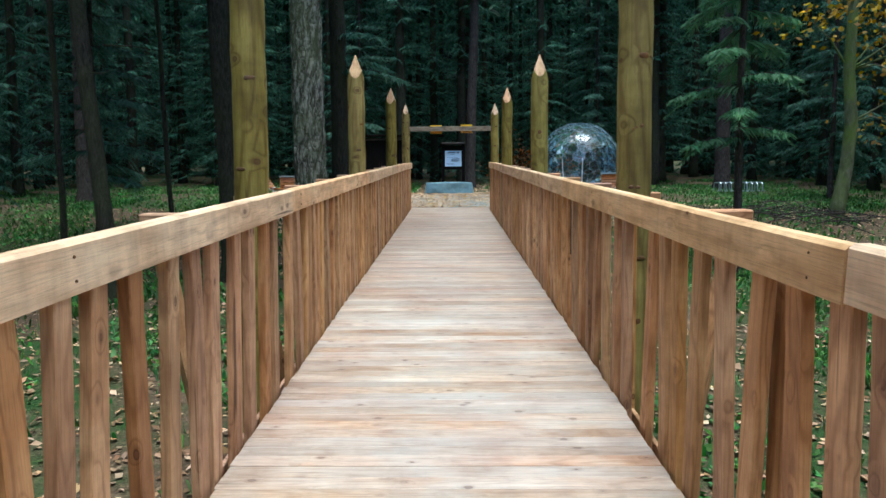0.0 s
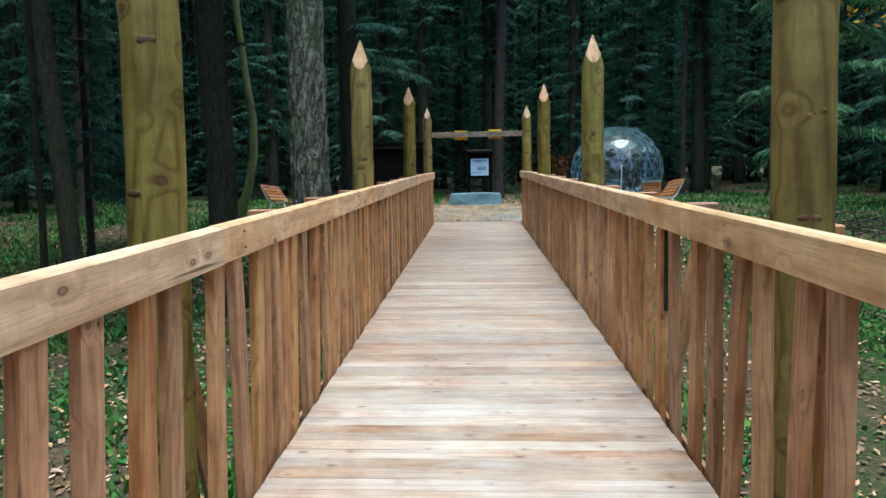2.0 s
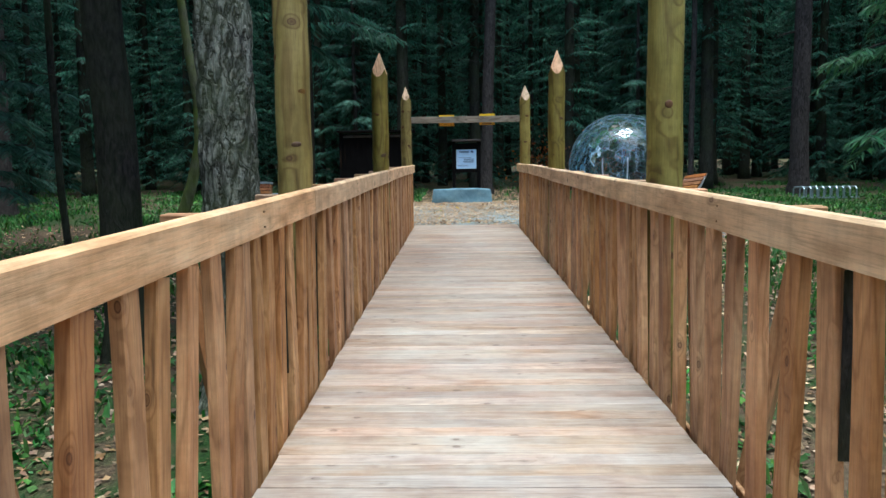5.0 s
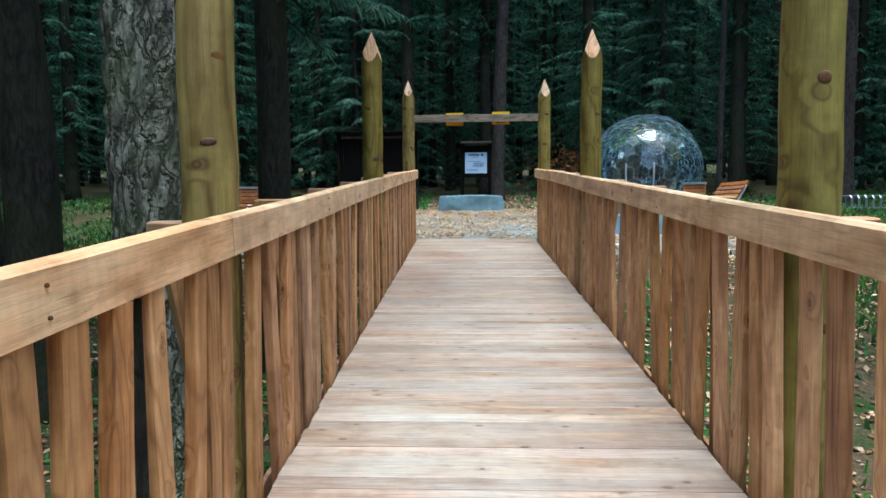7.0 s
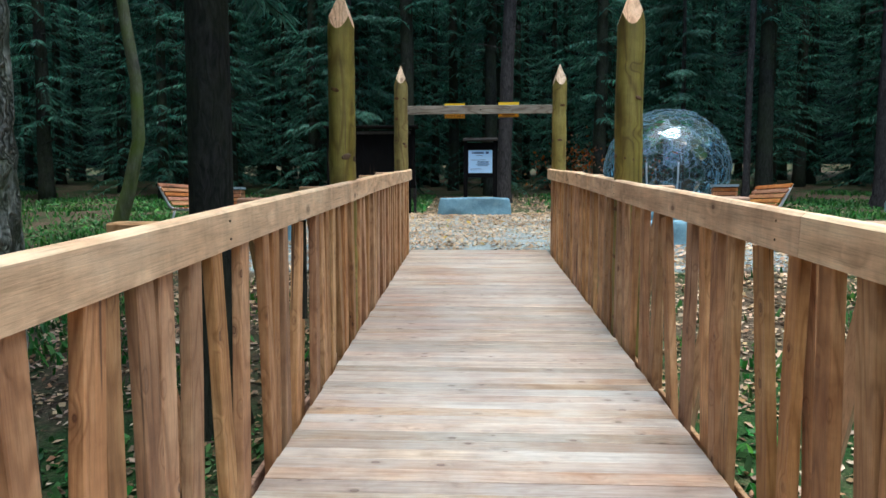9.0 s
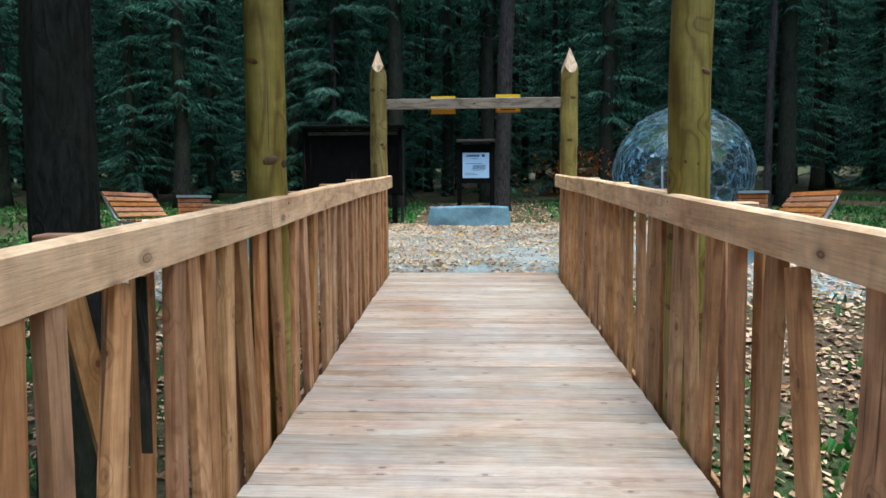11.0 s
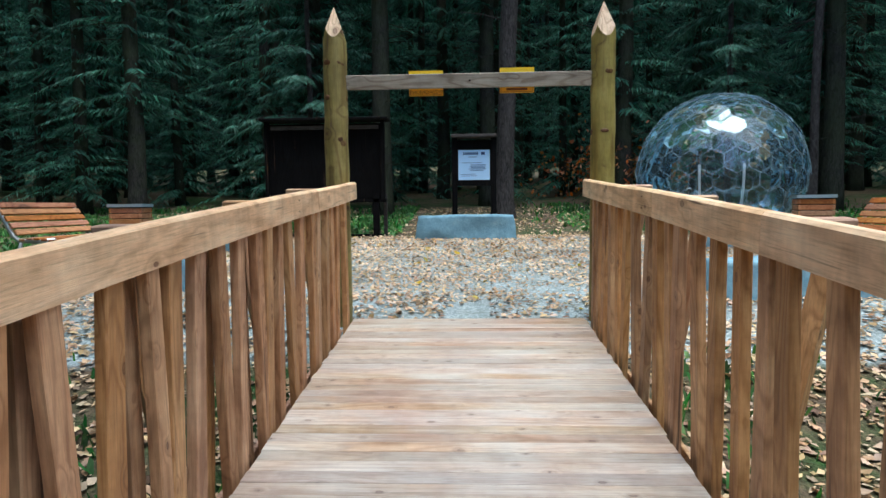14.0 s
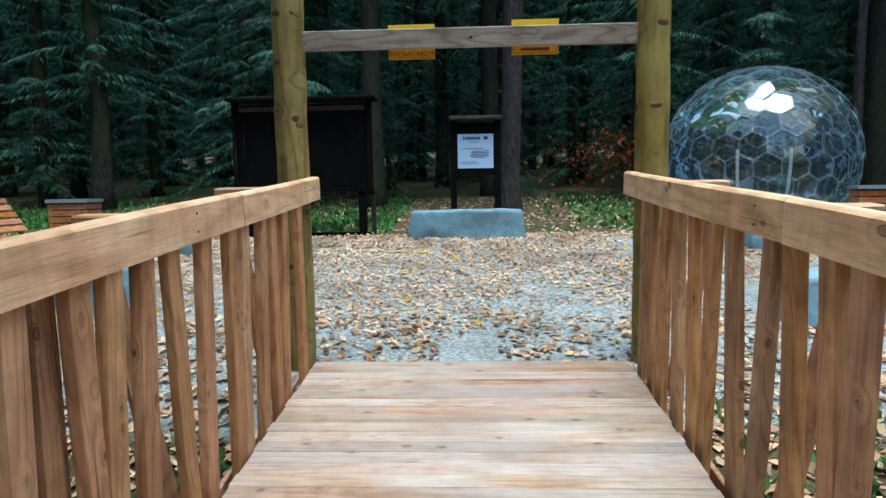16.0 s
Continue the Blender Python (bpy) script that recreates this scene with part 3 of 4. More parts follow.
def curved_tree(x, y, pts, radii, bark, label, leaf, clumps, size):
    """A broadleaf stem that bends on its way up, with loose leaves on thin limbs."""
    rr = random.Random(int(x * 10 + y))
    bm = bmesh.new()
    add_tube(bm, pts, radii, 12)
    V, F = [], []
    for c in clumps:
        c = Vector(c)
        near = min(pts, key=lambda p: abs(p[2] - (c.z - 0.5)))
        add_tube(bm, [near, Vector(near).lerp(c, 0.5) + Vector((0, 0, 0.15)), c], [0.03, 0.018, 0.006], 5, cap=False)
        for _ in range(90):
            p = np.array(c) + nrg.normal(size=3) * np.array((0.5, 0.5, 0.28)) * size
            a, b = nrg.normal(size=3), nrg.normal(size=3)
            a /= np.linalg.norm(a)
            b -= a * (a @ b)
            b /= np.linalg.norm(b)
            L = 0.055 + 0.04 * nrg.random()
            k = len(V)
            V += [p - a * L, p + b * L * 0.6, p + a * L, p - b * L * 0.6]
            F.append((k, k + 1, k + 2, k + 3))
    return make_tree("beech_tree", on_ground(x, y), bm, bark, (V, F), leaf, label, "tree")


curved_tree(-5.55, 17.4, [(-0.42, 0, -0.3), (-0.3, 0, 0.2), (-0.06, 0, 0.9), (0.1, 0.05, 1.7), (0.12, 0, 2.6), (-0.03, 0, 3.6), (-0.2, 0, 5.2), (-0.1, 0, 8)], [0.19, 0.125, 0.105, 0.095, 0.09, 0.085, 0.075, 0.04], BARK_BEECH, "mossy bent beech stem at the edge of the clearing", GRASS, [(-0.9, 0.3, 7), (0.6, -0.5, 7.4), (0.2, 0.6, 8)], 1.2)
curved_tree(9.3, 15.6, [(-0.2, 0, -0.3), (-0.1, 0, 0.3), (0.05, 0, 1.2), (0.12, 0, 2.2), (0.02, 0, 3.4), (0.06, 0, 5), (0, 0, 8)], [0.2, 0.16, 0.14, 0.13, 0.12, 0.1, 0.04], BARK_BEECH, "pale beech stem with thin yellowing leaves", YELLOW_LEAF, [(0.9, 0, 4.2), (1.4, 0.3, 3.4), (-0.8, 0.2, 4.6), (1.8, -0.5, 4.4), (0.3, 0.6, 5), (1.2, 0.2, 2.2), (2.2, 0.4, 3.0), (2.4, -0.6, 4.0), (0.6, -0.4, 4.8)], 0.9)

# young spruces in the open ground beside the bridge
def young_spruce(x, y, seed, boughs, leaf, label):
    yt = trunk_bmesh(11, 0.075, 0.02, seed=seed, sides=10, steps=12, wobble=0.02, flare=0.25)
    V, F = [], []
    for z, a, L in boughs:
        w = np.array((math.cos(radians(a)), math.sin(radians(a)), 0.1))
        root = np.array((0, 0, z))
        spray((V, F), root, w, L, 1, 0.5, 0.26, 0.06, 0.022)
        for u in (0.35, 0.6, 0.8):
            for sg in (-1, 1):
                b = radians(a + sg * 42)
                spray((V, F), root + w * L * u + np.array((0, 0, -0.32 * u * u * L)), (math.cos(b), math.sin(b), -0.1), L * 0.42 * (1.2 - u), 1, 0.35, 0.2, 0.08, 0.022)
        add_tube(yt, [tuple(root), tuple(root + w * L * 0.5 + np.array((0, 0, -0.08 * L))), tuple(root + w * L + np.array((0, 0, -0.32 * L)))], [0.016, 0.01, 0.004], 4, cap=False)
    make_tree("young_spruce", on_ground(x, y), yt, BARK_RED, (V, F), leaf, label, "tree")


def bough_whorls(seed, low, high, reach):
    rr = random.Random(seed)
    z, a, out = low, rr.uniform(0, 360), []
    while z < high:
        out.append((z, a, reach * (1.1 - 0.6 * (z - low) / (high - low)) * rr.uniform(0.7, 1.15)))
        z += rr.uniform(0.1, 0.28)
        a += rr.uniform(95, 150)
    return out


young_spruce(4.87, 11.3, 61, [(2.3, 195, 1.12), (2.45, 330, 0.8), (2.75, 245, 1.04), (3.15, 175, 1.2), (3.3, 300, 1.04), (3.7, 225, 1.28), (3.9, 20, 0.96), (3.6, 80, 0.96)] + bough_whorls(8, 4.1, 8.6, 1.2), NEEDLES_LIT, "slim young spruce with fresh green boughs")
for x, y, seed in ((-7.9, 14.6, 62), (-9.3, 11.6, 63), (-3.4, 24.6, 64), (5.7, 25.2, 65), (10.8, 18.6, 66)):
    young_spruce(x, y, seed, bough_whorls(seed, 1.5, 8.5, 1.7), NEEDLES_PALE, "young spruce with pale drooping boughs at the wood's edge")

# fallen rust-coloured beech scrub by the wood's edge
V, F = [], []
for _ in range(900):
    p = nrg.normal(size=3) * np.array((0.8, 0.6, 0.35)) + np.array((0, 0, 0.9))
    a, b = nrg.normal(size=3), nrg.normal(size=3)
    a /= np.linalg.norm(a)
    b -= a * (a @ b)
    b /= np.linalg.norm(b)
    L = 0.04 + 0.035 * nrg.random()
    k = len(V)
    V += [p - a * L, p + b * L * 0.6, p + a * L, p - b * L * 0.6]
    F.append((k, k + 1, k + 2, k + 3))
bb = bmesh.new()
for k in range(9):
    a = k * 0.7
    add_tube(bb, [(0, 0, -0.1), (0.25 * math.cos(a), 0.25 * math.sin(a), 0.6), (0.9 * math.cos(a), 0.7 * math.sin(a), 1.1)], [0.02, 0.012, 0.004], 5, cap=False)
make_tree("beech_bush", on_ground(3.6, 26.4), bb, BARK_SPRUCE, (V, F), RUST_LEAF, "low beech bush with rusty autumn leaves", "bush")

# ---- footbridge ----
DECK_END, DECK_START = 16.30, -3.2
PITCH = 0.0925
deck = thing("bridge_deck", RAMP, "footbridge deck of worn larch planks laid crosswise", "bridge deck", kind="structure")
part("beam", box(-0.82, -0.7, DECK_START, DECK_END - 0.02, -0.3, -0.046, 0.005), BRACKET_WOOD, deck)
part("beam", box(0.7, 0.82, DECK_START, DECK_END - 0.02, -0.3, -0.046, 0.005), BRACKET_WOOD, deck)
part("beam", box(-0.06, 0.06, DECK_START, DECK_END - 0.02, -0.3, -0.046, 0.005), BRACKET_WOOD, deck)

# bars of the two railings by stretches of the bridge: place along it, and lean to the bridge's normal in degrees
LEFT_LOWER_BARS = [(2.23, 0.6), (2.38, 7.3), (2.55, 8.1), (2.78, 3.4), (3.02, 8.1), (3.25, 3.7), (3.41, 7.3), (3.68, 8.2), (3.89, 7.5), (4.15, 7.6), (4.32, 7.0), (4.66, 8.1), (4.88, 2.5), (5.10, 8.3), (5.19, 6.1), (5.34, 4.2), (5.46, 7.1), (5.62, 9.3), (5.84, 3.6), (6.07, 9.2), (6.32, 3.6), (6.45, 10.0), (6.63, 10.5), (6.88, 3.2), (7.05, 10.3), (7.17, 5.0), (7.32, 4.1), (7.46, 7.1), (7.63, 7.4), (7.84, 2.4), (8.06, 9.2), (8.17, 6.6), (8.28, 6.6), (8.60, 7.4), (8.84, 0.5), (9.04, 7.2)]
LEFT_UPPER_BARS = [(9.13, 4.4), (9.31, 2.0), (9.41, 4.4), (9.58, 6.5), (9.80, -0.9), (10.00, 6.8), (10.29, 0.9), (10.38, 5.9), (10.54, 4.3), (10.77, 10.9), (11.12, 7.1), (11.27, 1.2), (11.37, 4.8), (11.54, 6.7), (11.75, -1.5), (11.95, 5.5), (12.20, 1.5), (12.47, 7.4), (12.72, -0.1), (12.93, 7.8), (13.18, 1.6), (13.29, 6.9), (13.47, 8.8), (13.72, 1.6), (13.90, 6.3), (14.16, 2.2), (14.26, 7.6), (14.44, 7.3), (14.67, 0.0), (14.88, 6.9), (15.14, 3.8), (15.27, 7.1), (15.50, 8.3), (15.69, 3.6), (15.85, 8.2), (16.17, 3.3)]
LEFT_OUTER_BARS = [(5.85, 7.8), (7.91, 2.8), (11.04, 7.7), (11.79, 5.0), (12.17, 4.8), (12.68, 6.0), (13.14, 4.1), (13.70, 8.1), (14.11, 3.4)]
RIGHT_LOWER_BARS = [(2.17, 5.8), (2.33, 4.4), (2.53, 5.5), (2.77, -0.4), (2.98, 6.8), (3.23, 0.4), (3.42, 5.3), (3.56, 7.0), (3.78, -0.7), (4.17, 5.0), (4.38, 1.8), (4.64, 5.4), (4.85, -0.7), (5.07, 5.2), (5.28, 2.7), (5.60, 7.2), (5.83, 3.1), (6.07, 5.1), (6.30, 3.4), (6.45, 5.9), (6.61, 6.6), (6.83, 1.5), (7.07, 5.6), (7.29, 3.1), (7.48, 5.6), (7.64, 7.6), (7.88, 5.5), (8.11, 6.8), (8.29, 6.1), (8.52, 7.7), (8.64, 7.7), (8.78, 3.5), (9.00, 9.1)]
RIGHT_UPPER_BARS = [(9.25, 3.1), (9.36, 7.2), (9.56, 5.2), (9.77, 2.9), (9.96, 11.0), (10.25, 2.8), (10.40, 6.3), (10.53, 9.5), (10.76, 2.1), (11.05, 13.6), (11.30, 0.3), (11.56, 5.2), (11.82, 0.2), (12.04, 8.6), (12.23, 2.3), (12.50, 5.3), (12.69, 1.5), (12.91, 7.5), (13.21, 6.0), (13.35, 3.8), (13.53, 5.3), (13.77, 3.8), (13.98, 7.7), (14.23, 2.3), (14.34, 7.2), (14.56, 6.2), (14.76, -1.2), (14.98, 8.4), (15.22, 0.4), (15.41, 6.5), (15.62, 4.7), (15.82, 0.8), (16.02, 6.5), (16.21, 2.8)]
RIGHT_OUTER_BARS = [(2.73, 2.9), (4.36, 5.3), (5.82, 5.6), (7.86, 9.9), (9.20, 6.9), (9.75, 7.4), (11.49, 6.2), (11.81, 10.8)]
RAIL_IN, RAIL_OUT, RAIL_LOW, RAIL_TOP, RAIL_END = 0.955, 1.012, 0.996, 1.139, 16.66
POLES = [(-1.22, 4.7), (1.19, 4.77), (-1.135, 8.56), (1.13, 8.56), (-1.065, 12.3), (1.062, 12.3), (-1.1, 16.5), (1.133, 16.5)]
bar_meshes = []
for k in range(10):
    w, d = rng.uniform(0.076, 0.094), rng.uniform(0.036, 0.043)
    bm = bmesh.new()
    add_box(bm, -d / 2, d / 2, -w / 2, w / 2, -0.16, RAIL_LOW + 0.012)
    cut = [e for e in bm.edges if abs(e.verts[0].co.z - e.verts[1].co.z) > 0.5]
    bmesh.ops.subdivide_edges(bm, edges=cut, cuts=5)
    bmesh.ops.bevel(bm, geom=[e for e in bm.edges if abs(e.verts[0].co.x - e.verts[1].co.x) + abs(e.verts[0].co.y - e.verts[1].co.y) < 1e-4], offset=0.004, segments=1, affect="EDGES", profile=0.5)
    for v in bm.verts:
        v.co.y += 0.009 * noise.noise((k * 3.1, v.co.z * 2.2, v.co.y * 6))
        v.co.x += 0.003 * noise.noise((k * 5.7, v.co.z * 2.0, 4.0))
    bar_meshes.append(mesh_of("baluster", bm, BAR_WOOD))
railing = {}
for side, sgn in (("left", -1), ("right", 1)):
    r = railing[sgn] = thing("railing", RAMP, "larch railing of crooked close-set bars under a broad handrail", "railing", "railings of the bridge")
    y = DECK_START
    ends = [DECK_START, 1.05, 4.75, 8.4, 12.1, 15.3, RAIL_END] if sgn < 0 else [DECK_START, 2.35, 6.1, 9.75, 13.4, 14.65, RAIL_END]
    for a, b in zip(ends, ends[1:]):
        bm = bmesh.new()
        n = max(2, int((b - a) / 0.25))
        jog = rng.uniform(-0.003, 0.003)
        prof = [(RAIL_IN, RAIL_LOW), (RAIL_OUT, RAIL_LOW), (RAIL_OUT, RAIL_TOP - 0.008), (RAIL_OUT - 0.008, RAIL_TOP), (RAIL_IN + 0.012, RAIL_TOP), (RAIL_IN, RAIL_TOP - 0.012)]
        rings = []
        for i in range(n + 1):
            yy = a + 0.0015 + (b - a - 0.003) * i / n
            wob = 0.003 * noise.noise((yy * 0.8, sgn * 4.0, 1.0)) + jog
            rings.append([bm.verts.new((sgn * (px + wob + (0.028 * smooth(11.5, 15.0, yy) if sgn > 0 else 0)), yy, pz + wob - 0.022 * smooth(14.0, 16.6, yy))) for px, pz in prof])
        for p, q in zip(rings, rings[1:]):
            for k in range(6):
                bm.faces.new((p[k], p[(k + 1) % 6], q[(k + 1) % 6], q[k]))
        bm.faces.new(rings[0])
        bm.faces.new(rings[-1][::-1])
        bmesh.ops.recalc_face_normals(bm, faces=bm.faces)
        part("handrail", bm, RAIL_WOOD, r)
    # lower board that the bars are fixed to, below the deck
    part("fixing_board", box(min(sgn * 1.045, sgn * 1.07), max(sgn * 1.045, sgn * 1.07), DECK_START, DECK_END, -0.2, -0.09, 0.004), BRACKET_WOOD, r)
    lower, upper, outer = (LEFT_LOWER_BARS, LEFT_UPPER_BARS, LEFT_OUTER_BARS) if sgn < 0 else (RIGHT_LOWER_BARS, RIGHT_UPPER_BARS, RIGHT_OUTER_BARS)
    bars = [(y, a, 0.982) for y, a in lower + upper] + [(y, a, 1.05) for y, a in outer]
    y = lower[0][0] - 0.19
    while y > DECK_START + 0.1:
        bars.append((y, 4.6 + rng.uniform(-4, 4), 0.982))
        y -= rng.uniform(0.12, 0.25)
    for y, a, x0 in bars:
        me = bar_meshes[rng.randrange(10)]
        out = 0.026 * smooth(11.5, 15.0, y) if sgn > 0 else 0.0
        piece("baluster", me, r, pose(sgn * (x0 + rng.uniform(-0.004, 0.004) + out), y - 0.5 * math.tan(radians(a)), 0.0, -a))
    # dark strips on the edge of a few bars
    for y, z0, z1 in ((13.68, 0.73, 0.88), (7.83, 0.26, 0.985), (11.02, 0.45, 0.985)) if sgn < 0 else ((6.62, 0.42, 0.985), (5.83, 0.55, 0.985), (10.6, 0.56, 0.985)):
        strip = part("bark_strip", box(-0.017, 0.017, -0.006, 0.0, z0, z1, 0.002), BARK_SPRUCE, r, "dark strip on the edge of a bar")
        strip.matrix_local = pose(sgn * (0.996 if y != 13.68 else 1.03), y - 0.052 - 0.5 * math.tan(radians(4.6)), 0.0, -4.6)
    # screws in the inner face of the handrail
    for yy in (16.08 - 1.235 * k for k in range(1, 14, 2)):
        for dz in (0.035, 0.1):
            k = bmesh.new()
            add_tube(k, [(0, 0, 0), (sgn * 0.006, 0, 0)], [0.0045, 0.0045], 8)
            o = part("screw", k, POLE_KNOT, r)
            out = 0.028 * smooth(11.5, 15.0, yy) if sgn > 0 else 0.0
            o.matrix_local = pose(sgn * (RAIL_IN + out - 0.004), yy, RAIL_LOW + dz - 0.022 * smooth(14.0, 16.6, yy))
    # short outward arms that brace the railing, each with a slanting strut
    for k in range(14):
        yy = 16.08 - 1.235 * k
        if yy < DECK_START + 0.3:
            break
        arm = part("bracket_arm", box(min(sgn * 1.055, sgn * 1.39), max(sgn * 1.055, sgn * 1.39), yy - 0.04, yy + 0.04, 1.02, 1.092, 0.006), BRACKET_WOOD, r)
        bm = bmesh.new()
        add_tube(bm, [(sgn * 1.33, yy, 1.03), (sgn * 1.13, yy, -0.25)], [0.05, 0.05], 4)
        part("strut", bm, BAR_WOOD, r)

# tall sharpened poles along the bridge
def pole(x, y, top, radius, turn, seed, whorls=()):
    rr = random.Random(seed)
    base = B(x, y, 0)
    foot = ground_z(x, y) - 0.5
    t = thing("pole", at((base.x, base.y, base.z)), "round treated pine pole with a sharpened top beside the railing", "pole", "poles of the bridge")
    bm = bmesh.new()
    n = 24
    zs = [foot + (top - foot) * i / n for i in range(n + 1)]
    wob = [(rr.uniform(-1, 1) * 0.004, rr.uniform(-1, 1) * 0.004) for _ in zs]
    add_tube(bm, [(wob[i][0], wob[i][1], z) for i, z in enumerate(zs)], [radius * (1.03 - 0.05 * i / n) for i in range(n + 1)], 28)
    steep = 0.34
    for k in range(4):
        a = radians(turn + 90 * k)
        nrm = Vector((math.cos(a), math.sin(a), steep)).normalized()
        g = bmesh.ops.bisect_plane(bm, geom=bm.verts[:] + bm.edges[:] + bm.faces[:], plane_co=(0.006 * rr.uniform(-1, 1), 0.006 * rr.uniform(-1, 1), top), plane_no=nrm, clear_outer=True)
        es = [e for e in g["geom_cut"] if isinstance(e, bmesh.types.BMEdge)]
        if es:
            fs = bmesh.ops.edgeloop_fill(bm, edges=es)["faces"]
            for f in fs:
                f.material_index = 1
    tip = bmesh.new()
    old = [f for f in bm.faces if f.material_index == 1 or (f.normal.z > 0.15 and f.calc_center_median().z > top - 0.6)]
    for f in old:
        try:
            tip.faces.new([tip.verts.new(v.co) for v in f.verts])
        except ValueError:
            pass
    bmesh.ops.remove_doubles(tip, verts=tip.verts, dist=0.0005)
    bmesh.ops.delete(bm, geom=old, context="FACES")
    body = part("shaft", bm, POLE_WOOD, t)
    for p in body.data.polygons:
        p.use_smooth = True
    part("tip", tip, CUT_WOOD, t, "freshly cut pale pointed tip")
    # branch knots in loose whorls up the shaft
    z = -0.3 + rr.uniform(0, 0.3)
    heights = list(whorls)
    while z < top - 0.4:
        if all(abs(z - h) > 0.2 for h in heights):
            heights.append(z)
        z += rr.uniform(0.34, 0.5)
    for h in heights:
        for turn_ in (rr.uniform(235, 305), rr.uniform(-60, 100), rr.uniform(110, 220)):
            k = bmesh.new()
            bmesh.ops.create_uvsphere(k, u_segments=10, v_segments=6, radius=1.0)
            wide, tall = rr.uniform(0.022, 0.04), rr.uniform(0.014, 0.026)
            bmesh.ops.transform(k, matrix=Matrix.Diagonal((0.004, wide, tall, 1)), verts=k.verts)
            o = part("knot", k, POLE_KNOT, t, smooth_shade=True)
            a = radians(turn_)
            rad = radius * (1.03 - 0.05 * (h - foot) / (top - foot)) - 0.003
            o.matrix_local = pose(rad * math.cos(a), rad * math.sin(a), h + rr.uniform(-0.03, 0.03), rr.uniform(-25, 25), 0, turn_)


for i, (x, y) in enumerate(POLES):
    pole(x, y, (2.62, 2.56, 2.55, 2.58)[i // 2], 0.106 if i < 4 else 0.1, 270 + rng.uniform(-8, 8), 70 + i, {0: (1.26,), 2: (1.7, 1.37), 3: (1.57,), 4: (1.8, 1.3), 6: (2.1,)}.get(i, ()))

# crossbar with two yellow notices seen from behind
cb = thing("crossbar", RAMP, "weathered grey board across the bridge's end", "crossbar")
part("board", box(-1.05, 1.085, 16.635, 16.675, 1.888, 2.005, 0.004), BAR_GREY, cb)
bm = bmesh.new()
add_tube(bm, [(0.03, 16.63, 1.945), (0.03, 16.645, 1.945)], [0.008, 0.008], 8)
part("bolt", bm, DARK_WOOD, cb)
for x, lift, word in ((-0.31, -0.006, True), (0.39, 0.006, False)):
    s = thing("warning_sign", RAMP @ pose(x * 1.09, 16.695, 1.94 + lift) @ Matrix.Diagonal((1.09, 1, 1.09, 1)), "bright yellow warning notice fixed behind the crossbar", "sign", "yellow notices")
    part("panel", box(-0.132, 0.132, 0, 0.006, -0.095, 0.095, 0.002), YELLOW, s)
    part("upper_panel", box(-0.132, 0.132, -0.003, -0.0005, 0.04, 0.095), YELLOW_TOP, s)
    for z0, z1, x0, x1 in ((-0.088, -0.085, -0.122, 0.122), (-0.088, -0.045, -0.124, -0.121), (-0.088, -0.045, 0.121, 0.124)):
        part("border_line", box(x0, x1, -0.002, -0.0005, z0, z1), INK, s)
    if word:
        cu = bpy.data.curves.new("lettering", "FONT")
        cu.body, cu.size, cu.align_x = "WZBRONIONY", 0.038, "CENTER"
        cu.extrude = 0.0004
        cu.materials.append(INK)
        o = new("lettering", cu)
        o.parent = s
        o.matrix_local = pose(0, -0.0015, -0.078, 90, 0, 180) @ pose(0, 0, 0, 0, 0, 0)
    else:
        part("lettering", box(-0.08, 0.08, -0.002, -0.0005, -0.074, -0.058), INK, s)

# ---- the yard past the bridge ----
def boulder(x, y, rz, length, seed, label):
    """Long quarried block with split faces, lying on the yard."""
    bm = bmesh.new()
    h = length / 2
    add_box(bm, -h, h, -0.22, 0.22, -0.1, 0.36)
    bmesh.ops.subdivide_edges(bm, edges=bm.edges, cuts=9, use_grid_fill=True)
    for v in bm.verts:
        c = v.co
        c.x *= 1 - 0.06 * (c.z / 0.36) ** 2
        c.z -= 0.02 * abs(c.x)
        d = 0.03 * noise.noise((c.x * 2.2 + seed, c.y * 3, c.z * 4)) + 0.018 * noise.noise((c.x * 7 + seed, c.y * 7, c.z * 8 + 5))
        v.co += Vector((c.x * 0.6, c.y * 2.6, (c.z - 0.1) * 1.2)) * d * 1.6
    ob = new("stone_block", mesh_of("stone_block", bm, STONE, True))
    ob.matrix_world = at(on_ground(x, y), rz)
    tagged(ob, label, "stone", "stone blocks of the yard")


boulder(-0.03, 20.98, -2.0, 1.56, 0.0, "long blue-grey rough stone block on the gravel")
for x, y, rz, length, seed in ((3.15, 17.45, 3.0, 1.5, 5.0), (-3.72, 17.98, -4.0, 1.5, 11.0), (3.95, 20.2, 5.0, 1.4, 17.0), (-4.1, 20.25, -6.0, 1.4, 23.0)):
    boulder(x, y, rz, length, seed, "blue-grey quarried stone block bordering the leafy gravel yard")


